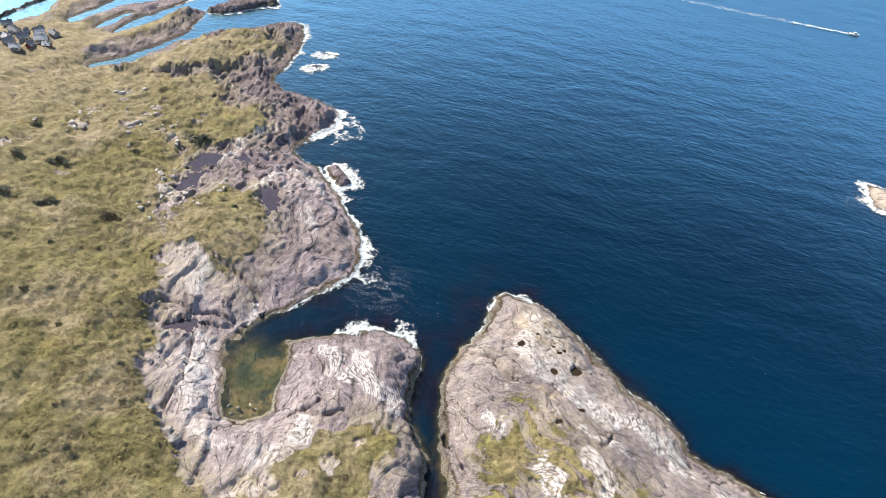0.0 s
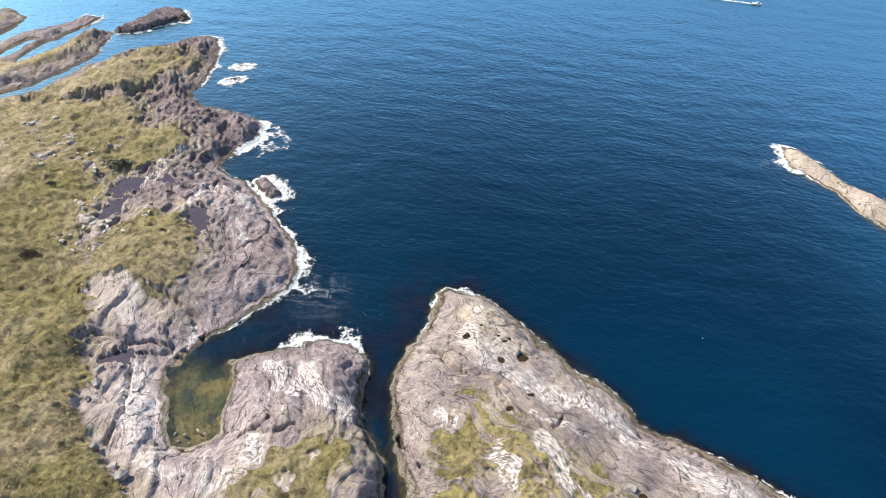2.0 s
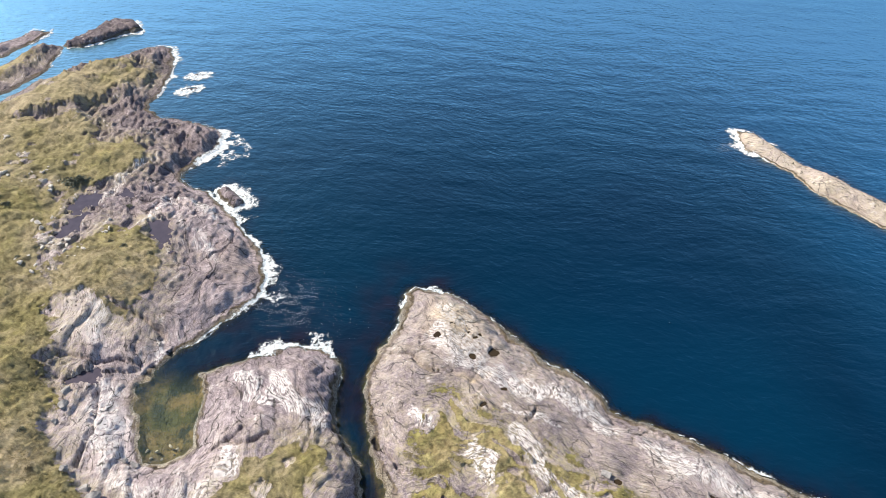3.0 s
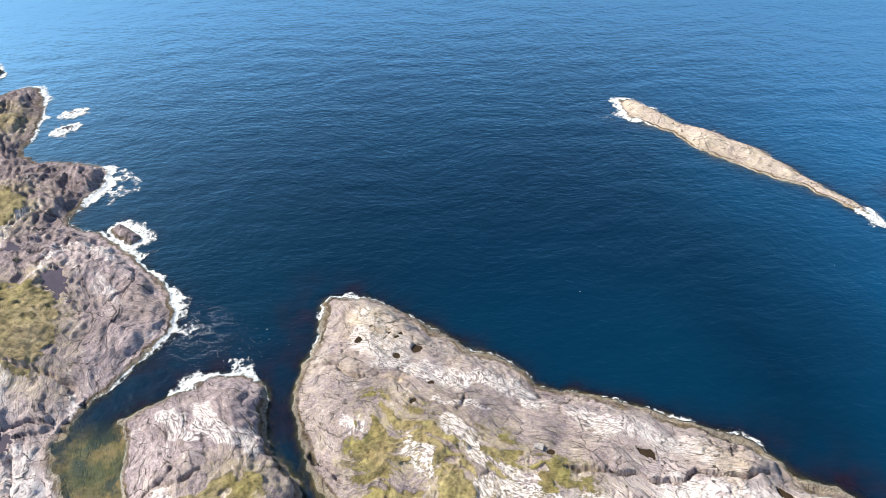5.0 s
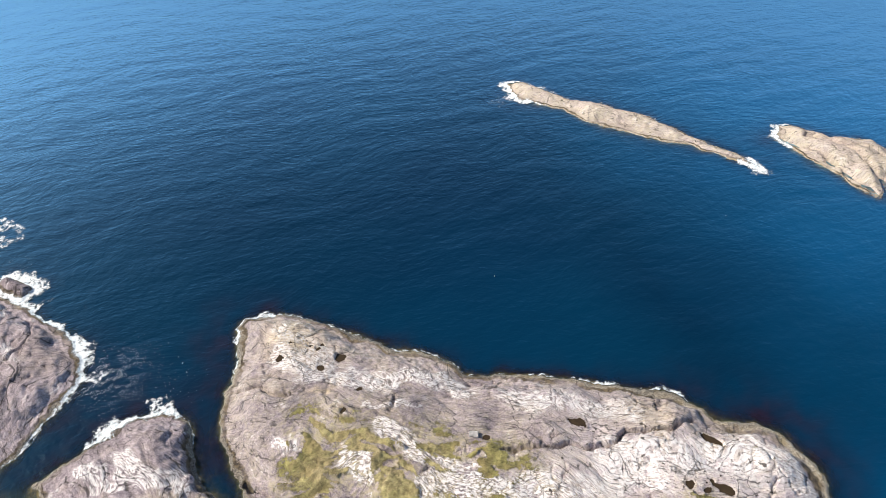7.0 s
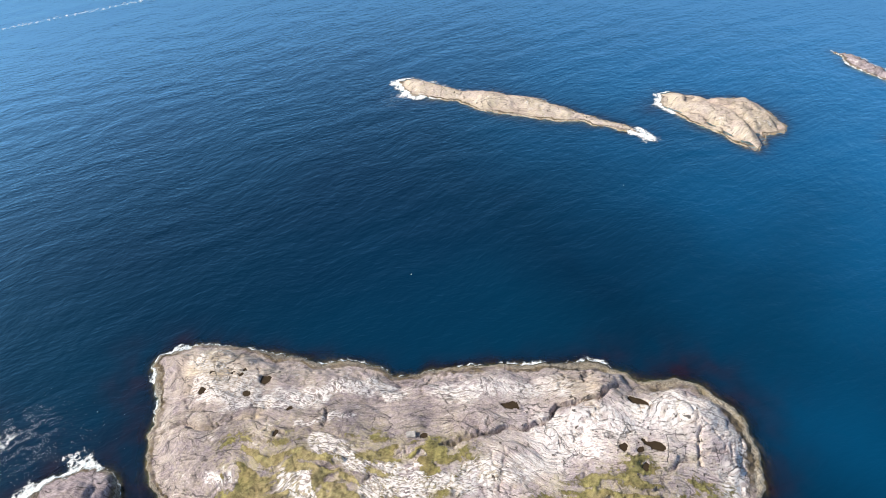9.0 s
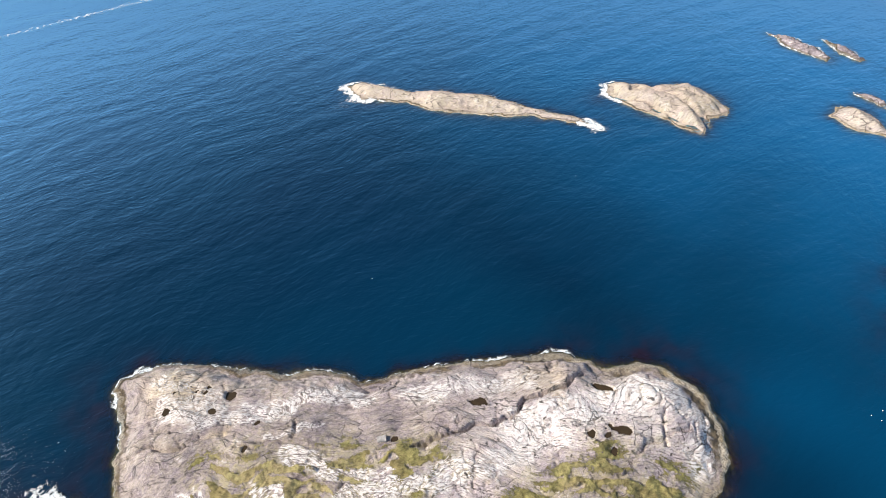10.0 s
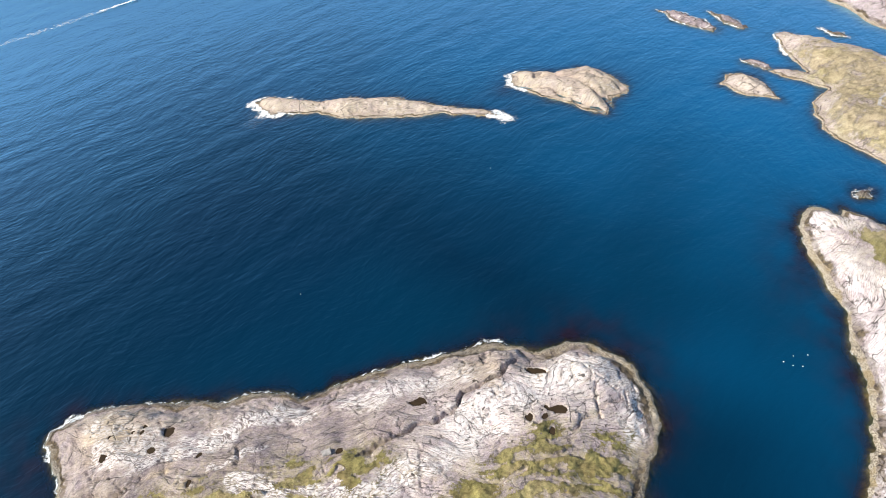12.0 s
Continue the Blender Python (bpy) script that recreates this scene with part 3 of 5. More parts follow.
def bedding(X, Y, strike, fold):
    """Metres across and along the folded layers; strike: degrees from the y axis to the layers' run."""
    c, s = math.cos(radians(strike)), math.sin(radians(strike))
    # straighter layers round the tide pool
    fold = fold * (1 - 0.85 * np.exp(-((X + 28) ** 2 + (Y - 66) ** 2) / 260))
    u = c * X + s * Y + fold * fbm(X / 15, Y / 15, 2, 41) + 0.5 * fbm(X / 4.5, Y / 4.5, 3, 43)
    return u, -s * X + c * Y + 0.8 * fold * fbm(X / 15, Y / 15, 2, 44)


def relief(X, Y, u, d, cliff, rise, run, rough, veg, steep=False, crag=1.0, rugged=0.0):
    """Height of the land at a distance d inside its waterline."""
    if steep:
        return np.where(d > 0, cliff * smooth(0, 0.5, d) + rise * smooth(0.3, 1.6, d), d * 0.7) + 0.35 * fbm(X / 1.5, Y / 1.5, 4, 67) * smooth(-0.5, 0.6, d)
    shore = np.where(d > 0, 0.34 * smooth(0, 0.7, d) + cliff * smooth(1.2, 4.4, d), 0.0) + np.where(d < 0, d * 0.7, 0.0)
    h = shore + rise * (1 - np.exp(-np.maximum(d - 1.2 - 0.5 * fbm(X / 4, Y / 4, 2, 35), 0) / run))
    land = smooth(1.2, 4.0, d)
    h = h + land * rough * fbm(X / 13, Y / 13, 3, 31)
    # layers of rock that dip towards the sea, each ending in a small step
    w = u / 1.9 + 0.25 * gnoise(X / 3, Y / 3, 46)
    step = w - np.floor(w)
    ledge = 0.17 * (smooth(0.0, 0.85, step) - smooth(0.85, 1.0, step) - 0.5) * np.clip(0.45 + 1.4 * fbm(X / 6, Y / 6, 2, 45), 0, 1.4)
    w = u / 0.62 + 0.5 * gnoise(X / 1.6, Y / 1.6, 48)
    step = w - np.floor(w)
    ledge = ledge + 0.06 * (smooth(0.0, 0.7, step) - smooth(0.7, 1.0, step) - 0.5) * np.clip(0.5 + 1.6 * fbm(X / 4, Y / 4, 2, 50), 0, 1.3)
    # clefts that wander, and joints across the layers
    cleft = np.abs(fbm(X / 9, Y / 9, 3, 51))
    cut = -0.5 * (1 - smooth(0.0, 0.026, cleft)) * smooth(0.0, 0.3, fbm(X / 12, Y / 12, 2, 53))
    cross = np.abs(fbm(u / 14, (0.64 * X - 0.77 * Y) / 5, 3, 57))
    cut = cut - 0.35 * (1 - smooth(0.0, 0.024, cross)) * smooth(0.0, 0.25, fbm(X / 10, Y / 10, 2, 59))
    # broad terraces
    q = u / 5.6 + 0.35 * gnoise(X / 6, Y / 6, 47)
    f = q - np.floor(q)
    terrace = 0.45 * (smooth(0.0, 0.88, f) - smooth(0.88, 1.0, f) - 0.4) * np.clip(0.55 + 1.3 * fbm(X / 15, Y / 15, 2, 49), 0, 1.3)
    knobs = (1 - np.abs(gnoise(X / 2.1 + 0.3 * u, Y / 2.1, 62)) * 2.2 + 0.5 * np.abs(gnoise(X / 0.9, Y / 0.9, 64)) - 0.6) * (0.35 + 0.65 * smooth(80, 112, Y))
    bare = ((ledge + terrace) * 1.05 + cut + 0.07 * fbm(X / 2.4, Y / 2.4, 4, 61) + rugged * knobs) * (0.25 + 0.75 * smooth(0.8, 2.6, d)) * smooth(-0.5, 0.6, d)
    soft = 0.55 * fbm(X / 6.5, Y / 4.5, 2, 73) + 0.30 * fbm(X / 1.6, Y / 1.6, 3, 71) + 0.22 * np.abs(gnoise(X / 0.75, Y / 0.75, 75)) + 0.18
    return h + crag * bare * (1 - veg) + soft * veg


def land(name, poly, xs, ys, label, category, kind="", turf=(), cliff=1.2, rise=3.0, run=9.0, rough=1.0, pale=0.5, holes=(), extra=None, crag=1.0, broken=0.0, moss=0.0, ochre_all=0.0, strike=40.0, fold=3.0, white_all=0.0, fringe=1.0, rugged=0.0, lichen=0.0, strawy_all=0.0):
    X, Y = np.meshgrid(xs, ys)
    XX, YY = ragged(X, Y)
    d = inside(poly, XX, YY)
    for hpoly in holes:
        d = np.minimum(d, -inside(hpoly, XX, YY))
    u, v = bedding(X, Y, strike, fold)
    cover = turf_cover(turf, X, Y) if turf else np.full(X.shape, -1e3)
    veg = smooth(-3.2 if broken else -0.7, 2.2 if broken else 0.7, cover) * smooth(0.8, 2.2, d)
    mossy = np.maximum(smooth(-7.0, 0.5, cover), lichen)
    # rock breaking through the turf
    out = smooth(0.62, 0.75, fbm(X / 5.5, Y / 5.5, 4, 81))
    veg = veg * (1 - out * smooth(84, 96, Y))
    for (ox, oy, reach) in BARE:
        veg = veg * (1 - smooth(0.35, 0.75, np.exp(-((X - ox) ** 2 + (Y - oy) ** 2) / reach ** 2) * (1 + 0.9 * fbm(X / 1.3, Y / 1.3, 3, 87))))
    if broken:
        veg = veg * (1 - broken * smooth(-0.12, 0.2, fbm(u / 2.0, v / 6, 4, 83) + 0.25 * fbm(X / 1.5, Y / 1.5, 3, 85)))
    white = np.full(X.shape, white_all)
    RX, RY = X + 1.2 * fbm(X / 3, Y / 3, 3, 92), Y + 1.2 * fbm(X / 3, Y / 3, 3, 94)
    for (breadth, strength, line) in RIBS:
        if xs[0] < line[0][0] < xs[-1] and ys[0] < line[0][1] < ys[-1]:
            white = np.maximum(white, strength * np.exp(-(line_distance(RX, RY, line) / breadth) ** 2))
    if broken > 0.9:
        veg = veg * (1 - 0.9 * smooth(0.5, 0.9, white))
    H = relief(X, Y, u, d, cliff, rise, run, rough, veg, category == "rock", crag, rugged)
    if extra:
        H = extra(X, Y, H, d)
    # too steep for turf
    gy, gx = np.gradient(H, ys, xs)
    veg = veg * smooth(1.7, 1.0, np.hypot(gx, gy))
    tone, ochre = pale + 0.12 * fbm(X / 16, Y / 16, 3, 91), np.zeros(X.shape)
    WX, WY = X + 2.5 * fbm(X / 4, Y / 4, 3, 93), Y + 2.5 * fbm(X / 4, Y / 4, 3, 95)
    for (gx, gy, reach, paler, yellow) in STAINS:
        near = np.exp(-((WX - gx) ** 2 + (WY - gy) ** 2) / reach ** 2)
        tone, ochre = tone + paler * near, ochre + yellow * near
    ochre = ochre + ochre_all
    # turf turns from green to paler straw colour northwards and westwards
    strawy = strawy_all + 0.5 * smooth(105, 145, Y) + 0.2 * smooth(-45, -75, X)
    levels = []
    for (px, py, a, b, turn) in POOLS_AND_SHADOW:
        if not (xs[0] < px < xs[-1] and ys[0] < py < ys[-1] and inside(poly, np.array([px]), np.array([py]))[0] > 0):
            continue
        r = pool_reach(X, Y, px, py, a, b, turn)
        ring = (r > 1.0) & (r < 1.35)
        level = float(np.quantile(H[ring], 0.25))
        H = np.where(r < 1.5, H + (np.maximum(H, level + 0.12) - H) * smooth(1.5, 1.1, r), H)
        H = np.where(r < 1.15, np.minimum(H, level + 0.35 * (r - 1.0) / 0.15 + 0.0), H)
        H = np.where(r < 1.0, level - 0.35, H)
        levels.append((px, py, a, b, turn, level))
    looks = {"veg": veg, "pale": tone, "ochre": ochre, "moss": np.full(X.shape, moss), "mossy": mossy, "strawy": np.clip(strawy + 0.25 * fbm(X / 9, Y / 9, 3, 96), 0, 1), "white": white, "lay": u, "along": v, "tide": np.clip(d * fringe / (1 + 1.4 * np.exp(-((X - 66) ** 2 + (Y - 19) ** 2) / 400)), -4, 8)}
    cell = lambda a: (a[:-1, :-1] + a[1:, :-1] + a[:-1, 1:] + a[1:, 1:]) / 4
    low, green, there = (cell(H) < 0.5) & (category != "rock"), cell(veg) > 0.5, cell(H) > -2.2
    ob = sheet(name, xs, ys, H, there & ~green & ~low, looks, COAST)
    tagged(ob, label, category, "", kind)
    if category != "rock":
        sheet("tidal_shelf", xs, ys, H, there & low, looks, COAST).parent = ob
    if green.any():
        sheet("turf", xs, ys, H, there & green & ~low, looks, COAST).parent = ob
    return ob, (xs, ys, H), levels, veg


def pool_reach(X, Y, px, py, a, b, turn):
    c, s = math.cos(radians(turn)), math.sin(radians(turn))
    x, y = (X - px) * c + (Y - py) * s, -(X - px) * s + (Y - py) * c
    return np.hypot(x / a, y / b) * (1 + 0.5 * fbm(X / 1.4, Y / 1.4, 3, int(abs(px * 7)) % 50))


# clefts: breadth, depth and line
CLEFTS = [(1.1, 1.2, [(134.7, 61.6), (137.3, 56.7), (136.7, 50.8), (134.3, 42.9), (133.1, 41.0)]), (0.8, 0.9, [(130.8, 64.3), (133.0, 57.0), (131.6, 48.4), (130.2, 42.2)]), (0.7, 0.8, [(137.3, 56.7), (141.0, 50.0), (140.2, 43.0)]), (0.42, 1.4, [(36.5, 34.5), (39.4, 32.9), (44.0, 30.1), (48.5, 28.0), (51.8, 28.2), (56.9, 25.8), (61, 25.5)]), (0.5, 1.1, [(11.5, 64.6), (13.4, 62.9), (14.9, 60.7), (16.6, 58.4)]),
          (0.45, 1.1, [(6.8, 50.5), (8.8, 47.5), (10.0, 44.5)]), (0.3, 0.7, [(21.0, 52.3), (23.0, 50.2)]), (0.45, 0.9, [(-30, 79), (-25, 76), (-22, 73), (-20.5, 70)]),
          (0.35, 0.8, [(-36, 70), (-31, 69), (-27, 68.2), (-23, 67.5)]), (0.4, 0.9, [(-29.5, 64), (-29, 58), (-30, 52)]), (0.4, 0.8, [(-12, 52.5), (-9.5, 51.5), (-7, 51.8)]),
          (0.35, 0.8, [(-27, 100), (-24.5, 104), (-22, 108), (-23, 113)]), (0.3, 0.7, [(-16, 88), (-12, 92), (-13, 98)]), 
          (0.22, 0.6, [(63.0, 13.3), (58.1, 10.9)]), (0.22, 0.6, [(53.9, 13.0), (62.4, 10.1)]),
          (0.25, 0.6, [(28.7, 50.1), (27.1, 47.7)]), (0.3, 0.8, [(-16.8, 51.3), (-9.8, 53.4)]), (0.35, 0.8, [(-32.6, 66.7), (-27.5, 66.7), (-21.4, 66.3)])]


def carve(X, Y, H):
    WX, WY = X + 0.6 * fbm(X / 3.6, Y / 3.6, 3, 15), Y + 0.6 * fbm(X / 3.6, Y / 3.6, 3, 25)
    for wide, deep, line in CLEFTS:
        H = H - deep * (1 - smooth(0.15 * wide, wide, line_distance(WX, WY, line)))
    return H


def head_extra(X, Y, H, d):
    H = H + 1.0 * np.exp(-((X - 21) ** 2 + (Y - 69) ** 2) / 26)
    return carve(X, Y, H)


def main_extra(X, Y, H, d):
    """The knoll, the bank behind the cove and the scarp of the north headland."""
    H = H + 1.6 * np.exp(-((X + 31) ** 2 + (Y - 86) ** 2) / 60)
    H = H + 1.4 * smooth(-1.2, 1.6, inside(TURF_NORTH, *ragged(X, Y, 1.6)))
    bank = inside(TURF_MAIN, *ragged(X, Y, 1.4))
    green = np.maximum(bank, inside(TURF_NORTH, X, Y))
    H = H + (0.7 * smooth(-0.6, 1.6, bank) + 0.9 * smooth(0.5, 8, bank)) * smooth(80, 66, Y)
    H = H + 1.5 * smooth(0.2, 1.5, d) * smooth(-5, 0, X) * smooth(66, 61, Y)
    f = 2.4 * fbm(X / 7, Y / 7, 3, 63)
    H = H + 0.6 * (np.floor(f) + smooth(0.65, 1.0, f - np.floor(f)) + 0.3) * smooth(100, 122, Y) * smooth(0.5, 3, d) * smooth(2.0, -1.0, green)
    H = carve(X, Y, H)
    H = H + 2.5 * smooth(-36, -75, X) * smooth(125, 85, Y)
    H = H - 1.3 * smooth(112, 145, Y) * smooth(2, 9, d)
    H = np.where(d > 1.5, H + (np.minimum(H, 1.0 + 0.35 * (H - 1.0)) - H) * smooth(140, 160, Y) * smooth(-50, -75, X), H)
    H = np.where(d > 1.0, np.maximum(H, 0.5), H)
    bed = inside(LAGOON, *ragged(X, Y))
    return np.where(bed > -1.0, np.maximum(H, -0.75 + 0.3 * fbm(X / 3, Y / 3, 3, 97)), H)


grounds, covers, pools = [], [], []


def keep_land(made):
    grounds.append(made[1])
    pools.extend(made[2])
    covers.append(made[3])
    return made[0]


keep_land(land("ground", MAINLAND, axis((-400, 20), (-135, 1.6), (-62, 0.32), (-42, 0.23), (9, 0.23), (14, 0)),
               axis((-200, 20), (20, 1.0), (34, 0.22), (90, 0.24), (112, 0.32), (150, 0.55), (215, 1.2), (330, 12), (332, 0)),
               "grey banded rock coast under tussocky green and straw-coloured turf", "coast", "structure",
               (TURF_MAIN, TURF_KNOLL, TURF_NORTH, TURF_COVE), 1.0, 2.4, 9.0, 0.9, 0.37, CHANNELS, main_extra, strike=-8, fold=5.0, rugged=0.42, fringe=1.8))
keep_land(land("headland", HEADLAND, axis((4, 0.21), (76, 0)), axis((-12, 0.8), (0, 0.21), (82, 0)),
               "pale folded gneiss headland with mossy grass on its crown", "islet", "",
               (TURF_HEAD, TURF_HEAD_SOUTH), 0.9, 4.4, 11.0, 0.9, 0.36, extra=head_extra, broken=0.95, moss=0.45, fringe=1.5, lichen=0.42))
keep_land(land("skerry", LONG_SKERRY, axis((92, 0.35), (123, 0)), axis((57, 0.35), (120, 0)),
               "long low pale rock skerry washed white at both ends", "islet", "", (), 0.7, 2.0, 3.2, 0.2, 0.62, ochre_all=0.34, crag=0.55, lichen=0.55, fringe=2.6, strike=30))
keep_land(land("skerry", TWIN_SKERRY, axis((126, 0.4), (150, 0)), axis((38, 0.4), (72, 0)),
               "broad two-humped pale rock skerry in open water", "islet", "", (), 0.8, 2.2, 4.0, 0.35, 0.60, ochre_all=0.36, crag=0.6, lichen=0.55, fringe=2.6, strike=30, extra=lambda X, Y, H, d: carve(X, Y, H)))
keep_land(land("skerry", ROUND_SKERRY, axis((148, 0.4), (162, 0)), axis((8, 0.4), (27, 0)),
               "small rounded pale rock skerry with dark rim", "islet", "", (), 0.8, 1.9, 3.0, 0.2, 0.64, ochre_all=0.30, crag=0.5, lichen=0.45, fringe=2.6))
keep_land(land("grassy_island", NORTH_EAST, axis((108, 0.9), (136, 0.5), (185, 0)), axis((-62, 0.9), (-14, 0.5), (24, 0)),
               "low grassy island with pale rock shores", "island", "", (TURF_NE,), 1.0, 2.6, 8.0, 0.5, 0.56, ochre_all=0.20, broken=0.6, crag=0.7, strawy_all=0.8, lichen=0.4, fringe=2.6))
keep_land(land("far_shore", FAR_EAST, axis((186, 1.0), (302, 0)), axis((-62, 1.0), (62, 0)),
               "distant bare grey-brown rock shore", "island", "", (), 1.0, 4.0, 10.0, 1.0, 0.55))
keep_land(land("east_point", EAST, axis((38, 0.6), (64, 0.34), (123, 0)), axis((-72, 0.9), (-36, 0.34), (2, 0)),
               "pale cracked rock point with patches of turf", "island", "", (TURF_EAST,), 1.1, 3.4, 7.0, 0.7, 0.70, strike=75, fold=4.0, white_all=0.35))
for i, poly in enumerate(LOW_ROCKS):
    awash = i in (6, 7)
    xs_, ys_ = [p[0] for p in poly], [p[1] for p in poly]
    keep_land(land("low_rock", poly, axis((min(xs_) - 3, 0.35), (max(xs_) + 3, 0)), axis((min(ys_) - 3, 0.35), (max(ys_) + 3, 0)),
                   "low pale wave-washed rock ringed by surf" if i < 4 else "low dark wave-washed rock in white surf", "rock", "", (), 0.25 if awash else 0.35 if i < 4 else 0.7, 0.15 if awash else 0.45 if i < 4 else 0.9, 2.0, 0.3, 0.30 if i < 4 else 0.12, fringe=2.5))

ALL_LAND = [MAINLAND, HEADLAND, LONG_SKERRY, TWIN_SKERRY, ROUND_SKERRY, NORTH_EAST, FAR_EAST, EAST] + LOW_ROCKS


def shore(X, Y):
    """Distance to the nearest waterline, positive on land."""
    XX, YY = ragged(X, Y)
    best = np.full(X.shape, -1e3)
    for p in ALL_LAND:
        d = inside(p, XX, YY)
        if p is MAINLAND:
            for c in CHANNELS:
                d = np.minimum(d, -inside(c, XX, YY))
        best = np.maximum(best, d)
    return best


def height_at(x, y):
    best = -5.0
    for xs, ys, H in grounds:
        if xs[0] < x < xs[-1] and ys[0] < y < ys[-1]:
            i, j = np.searchsorted(ys, y), np.searchsorted(xs, x)
            best = max(best, float(H[i - 1:i + 1, j - 1:j + 1].mean()))
    return best


# ---- sea ----
def build_sea():
    xs = axis((-4200, 600), (-600, 60), (-140, 1.0), (-60, 0.9), (130, 1.0), (260, 1.4), (600, 60), (4200, 600), (4300, 0))
    ys = axis((-4200, 600), (-600, 60), (-70, 1.2), (20, 0.9), (130, 1.0), (270, 1.5), (600, 60), (4200, 600), (4300, 0))
    X, Y = np.meshgrid(xs, ys)
    d = shore(X, Y)
    near = smooth(500, 200, np.hypot(X - 50, Y - 80))
    v = (0.31 * X + 0.95 * Y) + 3.0 * fbm(X / 30, Y / 30, 2, 101)
    Z = near * smooth(1.0, -8.0, d) * 0.28 * (0.10 * np.sin(v / 1.35 + 2.0 * gnoise(X / 14, Y / 14, 103)) * (0.6 + gnoise(X / 22, Y / 9, 105)) + 0.13 * fbm(X / 9, Y / 4.5, 3, 107))
    lag = smooth(-1.0, 1.0, inside(LAGOON, X, Y))
    weedy = sum(np.exp(-((X - x) ** 2 + (Y - y) ** 2) / r ** 2) for x, y, r in ((71, 18, 14), (12, 80, 9), (4, 58, 13), (-8, 72, 10), (100, -8, 18), (92, 112, 6), (128, 66, 6)))
    kelp = np.clip(np.exp(d / (1.4 + 3.6 * weedy)) * (0.80 + 0.9 * fbm(X / 6, Y / 6, 3, 111)), 0, 1) * smooth(400, 150, np.hypot(X - 50, Y - 80))
    clear = np.clip(0.75 * np.exp(np.minimum(d, 0) / 0.7), 0, 0.75)
    clear = np.maximum(clear * (d < 1.5), 0.84 * lag * smooth(69.0, 63.0, Y))
    clear = clear * smooth(-3, -1.2, d)  + lag * smooth(69.0, 63.0, Y) * 0.84 * (1 - smooth(-3, -1.2, d))
    # lighter blue towards the east, with a faint patch off the headland
    bluer = smooth(64, 232, X + 0.30 * (60 - Y) + 14 * fbm(X / 30, Y / 30, 2, 113)) * smooth(700, 300, np.hypot(X, Y))
    bluer = np.maximum(bluer, 0.05 * np.exp(-((X - 56) ** 2 + (Y - 58) ** 2) / 900))
    ob = sheet("water", xs, ys, Z, np.ones((len(ys) - 1, len(xs) - 1), bool), {"kelp": kelp, "clear": clear, "bluer": bluer}, SEA)
    tagged(ob, "deep blue rippled sea, dark over weed by the rocks", "sea", "", "structure")


build_sea()


# ---- surf: x, y, reach, width of the white band, density ----
SURF = [(-14.5, 123.5, 8, 5.8, 1.15), (-12.5, 106.5, 6, 3.2, 1.0), (-8.5, 95, 8, 3.4, 1.02), (-7, 83, 7, 3.6, 1.05), (-14, 75, 8, 0.7, 0.8), (-3, 69.5, 7, 2.2, 1.12),
        (3, 64, 4, 0.5, 0.7), (-22, 113, 5, 0.9, 0.8), (-24, 137, 8, 0.6, 0.7), (-28.5, 160, 14, 2.2, 1.0), (-24, 149, 4.5, 1.8, 1.12), (-22, 156, 4, 1.6, 1.08),
        (17, 78, 5.0, 1.3, 1.0), (12, 70, 8, 0.5, 0.62), (26, 73, 8, 0.6, 0.72), (36, 60, 9, 0.6, 0.72), (47, 47, 9, 0.6, 0.68), (56.5, 38.5, 4, 1.0, 0.8), (63.5, 32.5, 4, 1.8, 0.85),
        (95.5, 113.5, 7, 3.0, 1.0), (104, 108, 7, 1.2, 0.9), (112, 93, 9, 0.5, 0.7), (119, 60.5, 4.5, 2.4, 1.08), (105, 86, 9, 0.3, 0.5), (132.5, 67, 6, 2.2, 0.98),
        (181, 42, 10, 0.9, 0.8), (184, 33, 7, 0.9, 0.8), (164, 20, 6, 0.5, 0.6), (186, 8, 6, 0.8, 0.8), (181, 14, 10, 0.9, 0.8), (175, 16, 7, 1.2, 0.95), (181.5, 5, 9, 0.9, 0.9), (-43, 184, 13, 2.0, 1.0), (-61.5, 183, 7, 1.2, 0.9), (-55.6, 170, 6, 0.8, 0.85), (-100, 168, 10, 0.5, 0.7),
        (112, -2, 10, 0.35, 0.5), (92, -13, 12, 0.25, 0.4), (126, -9.5, 4, 0.9, 0.8), (152, 8.5, 3, 0.2, 0.3)]


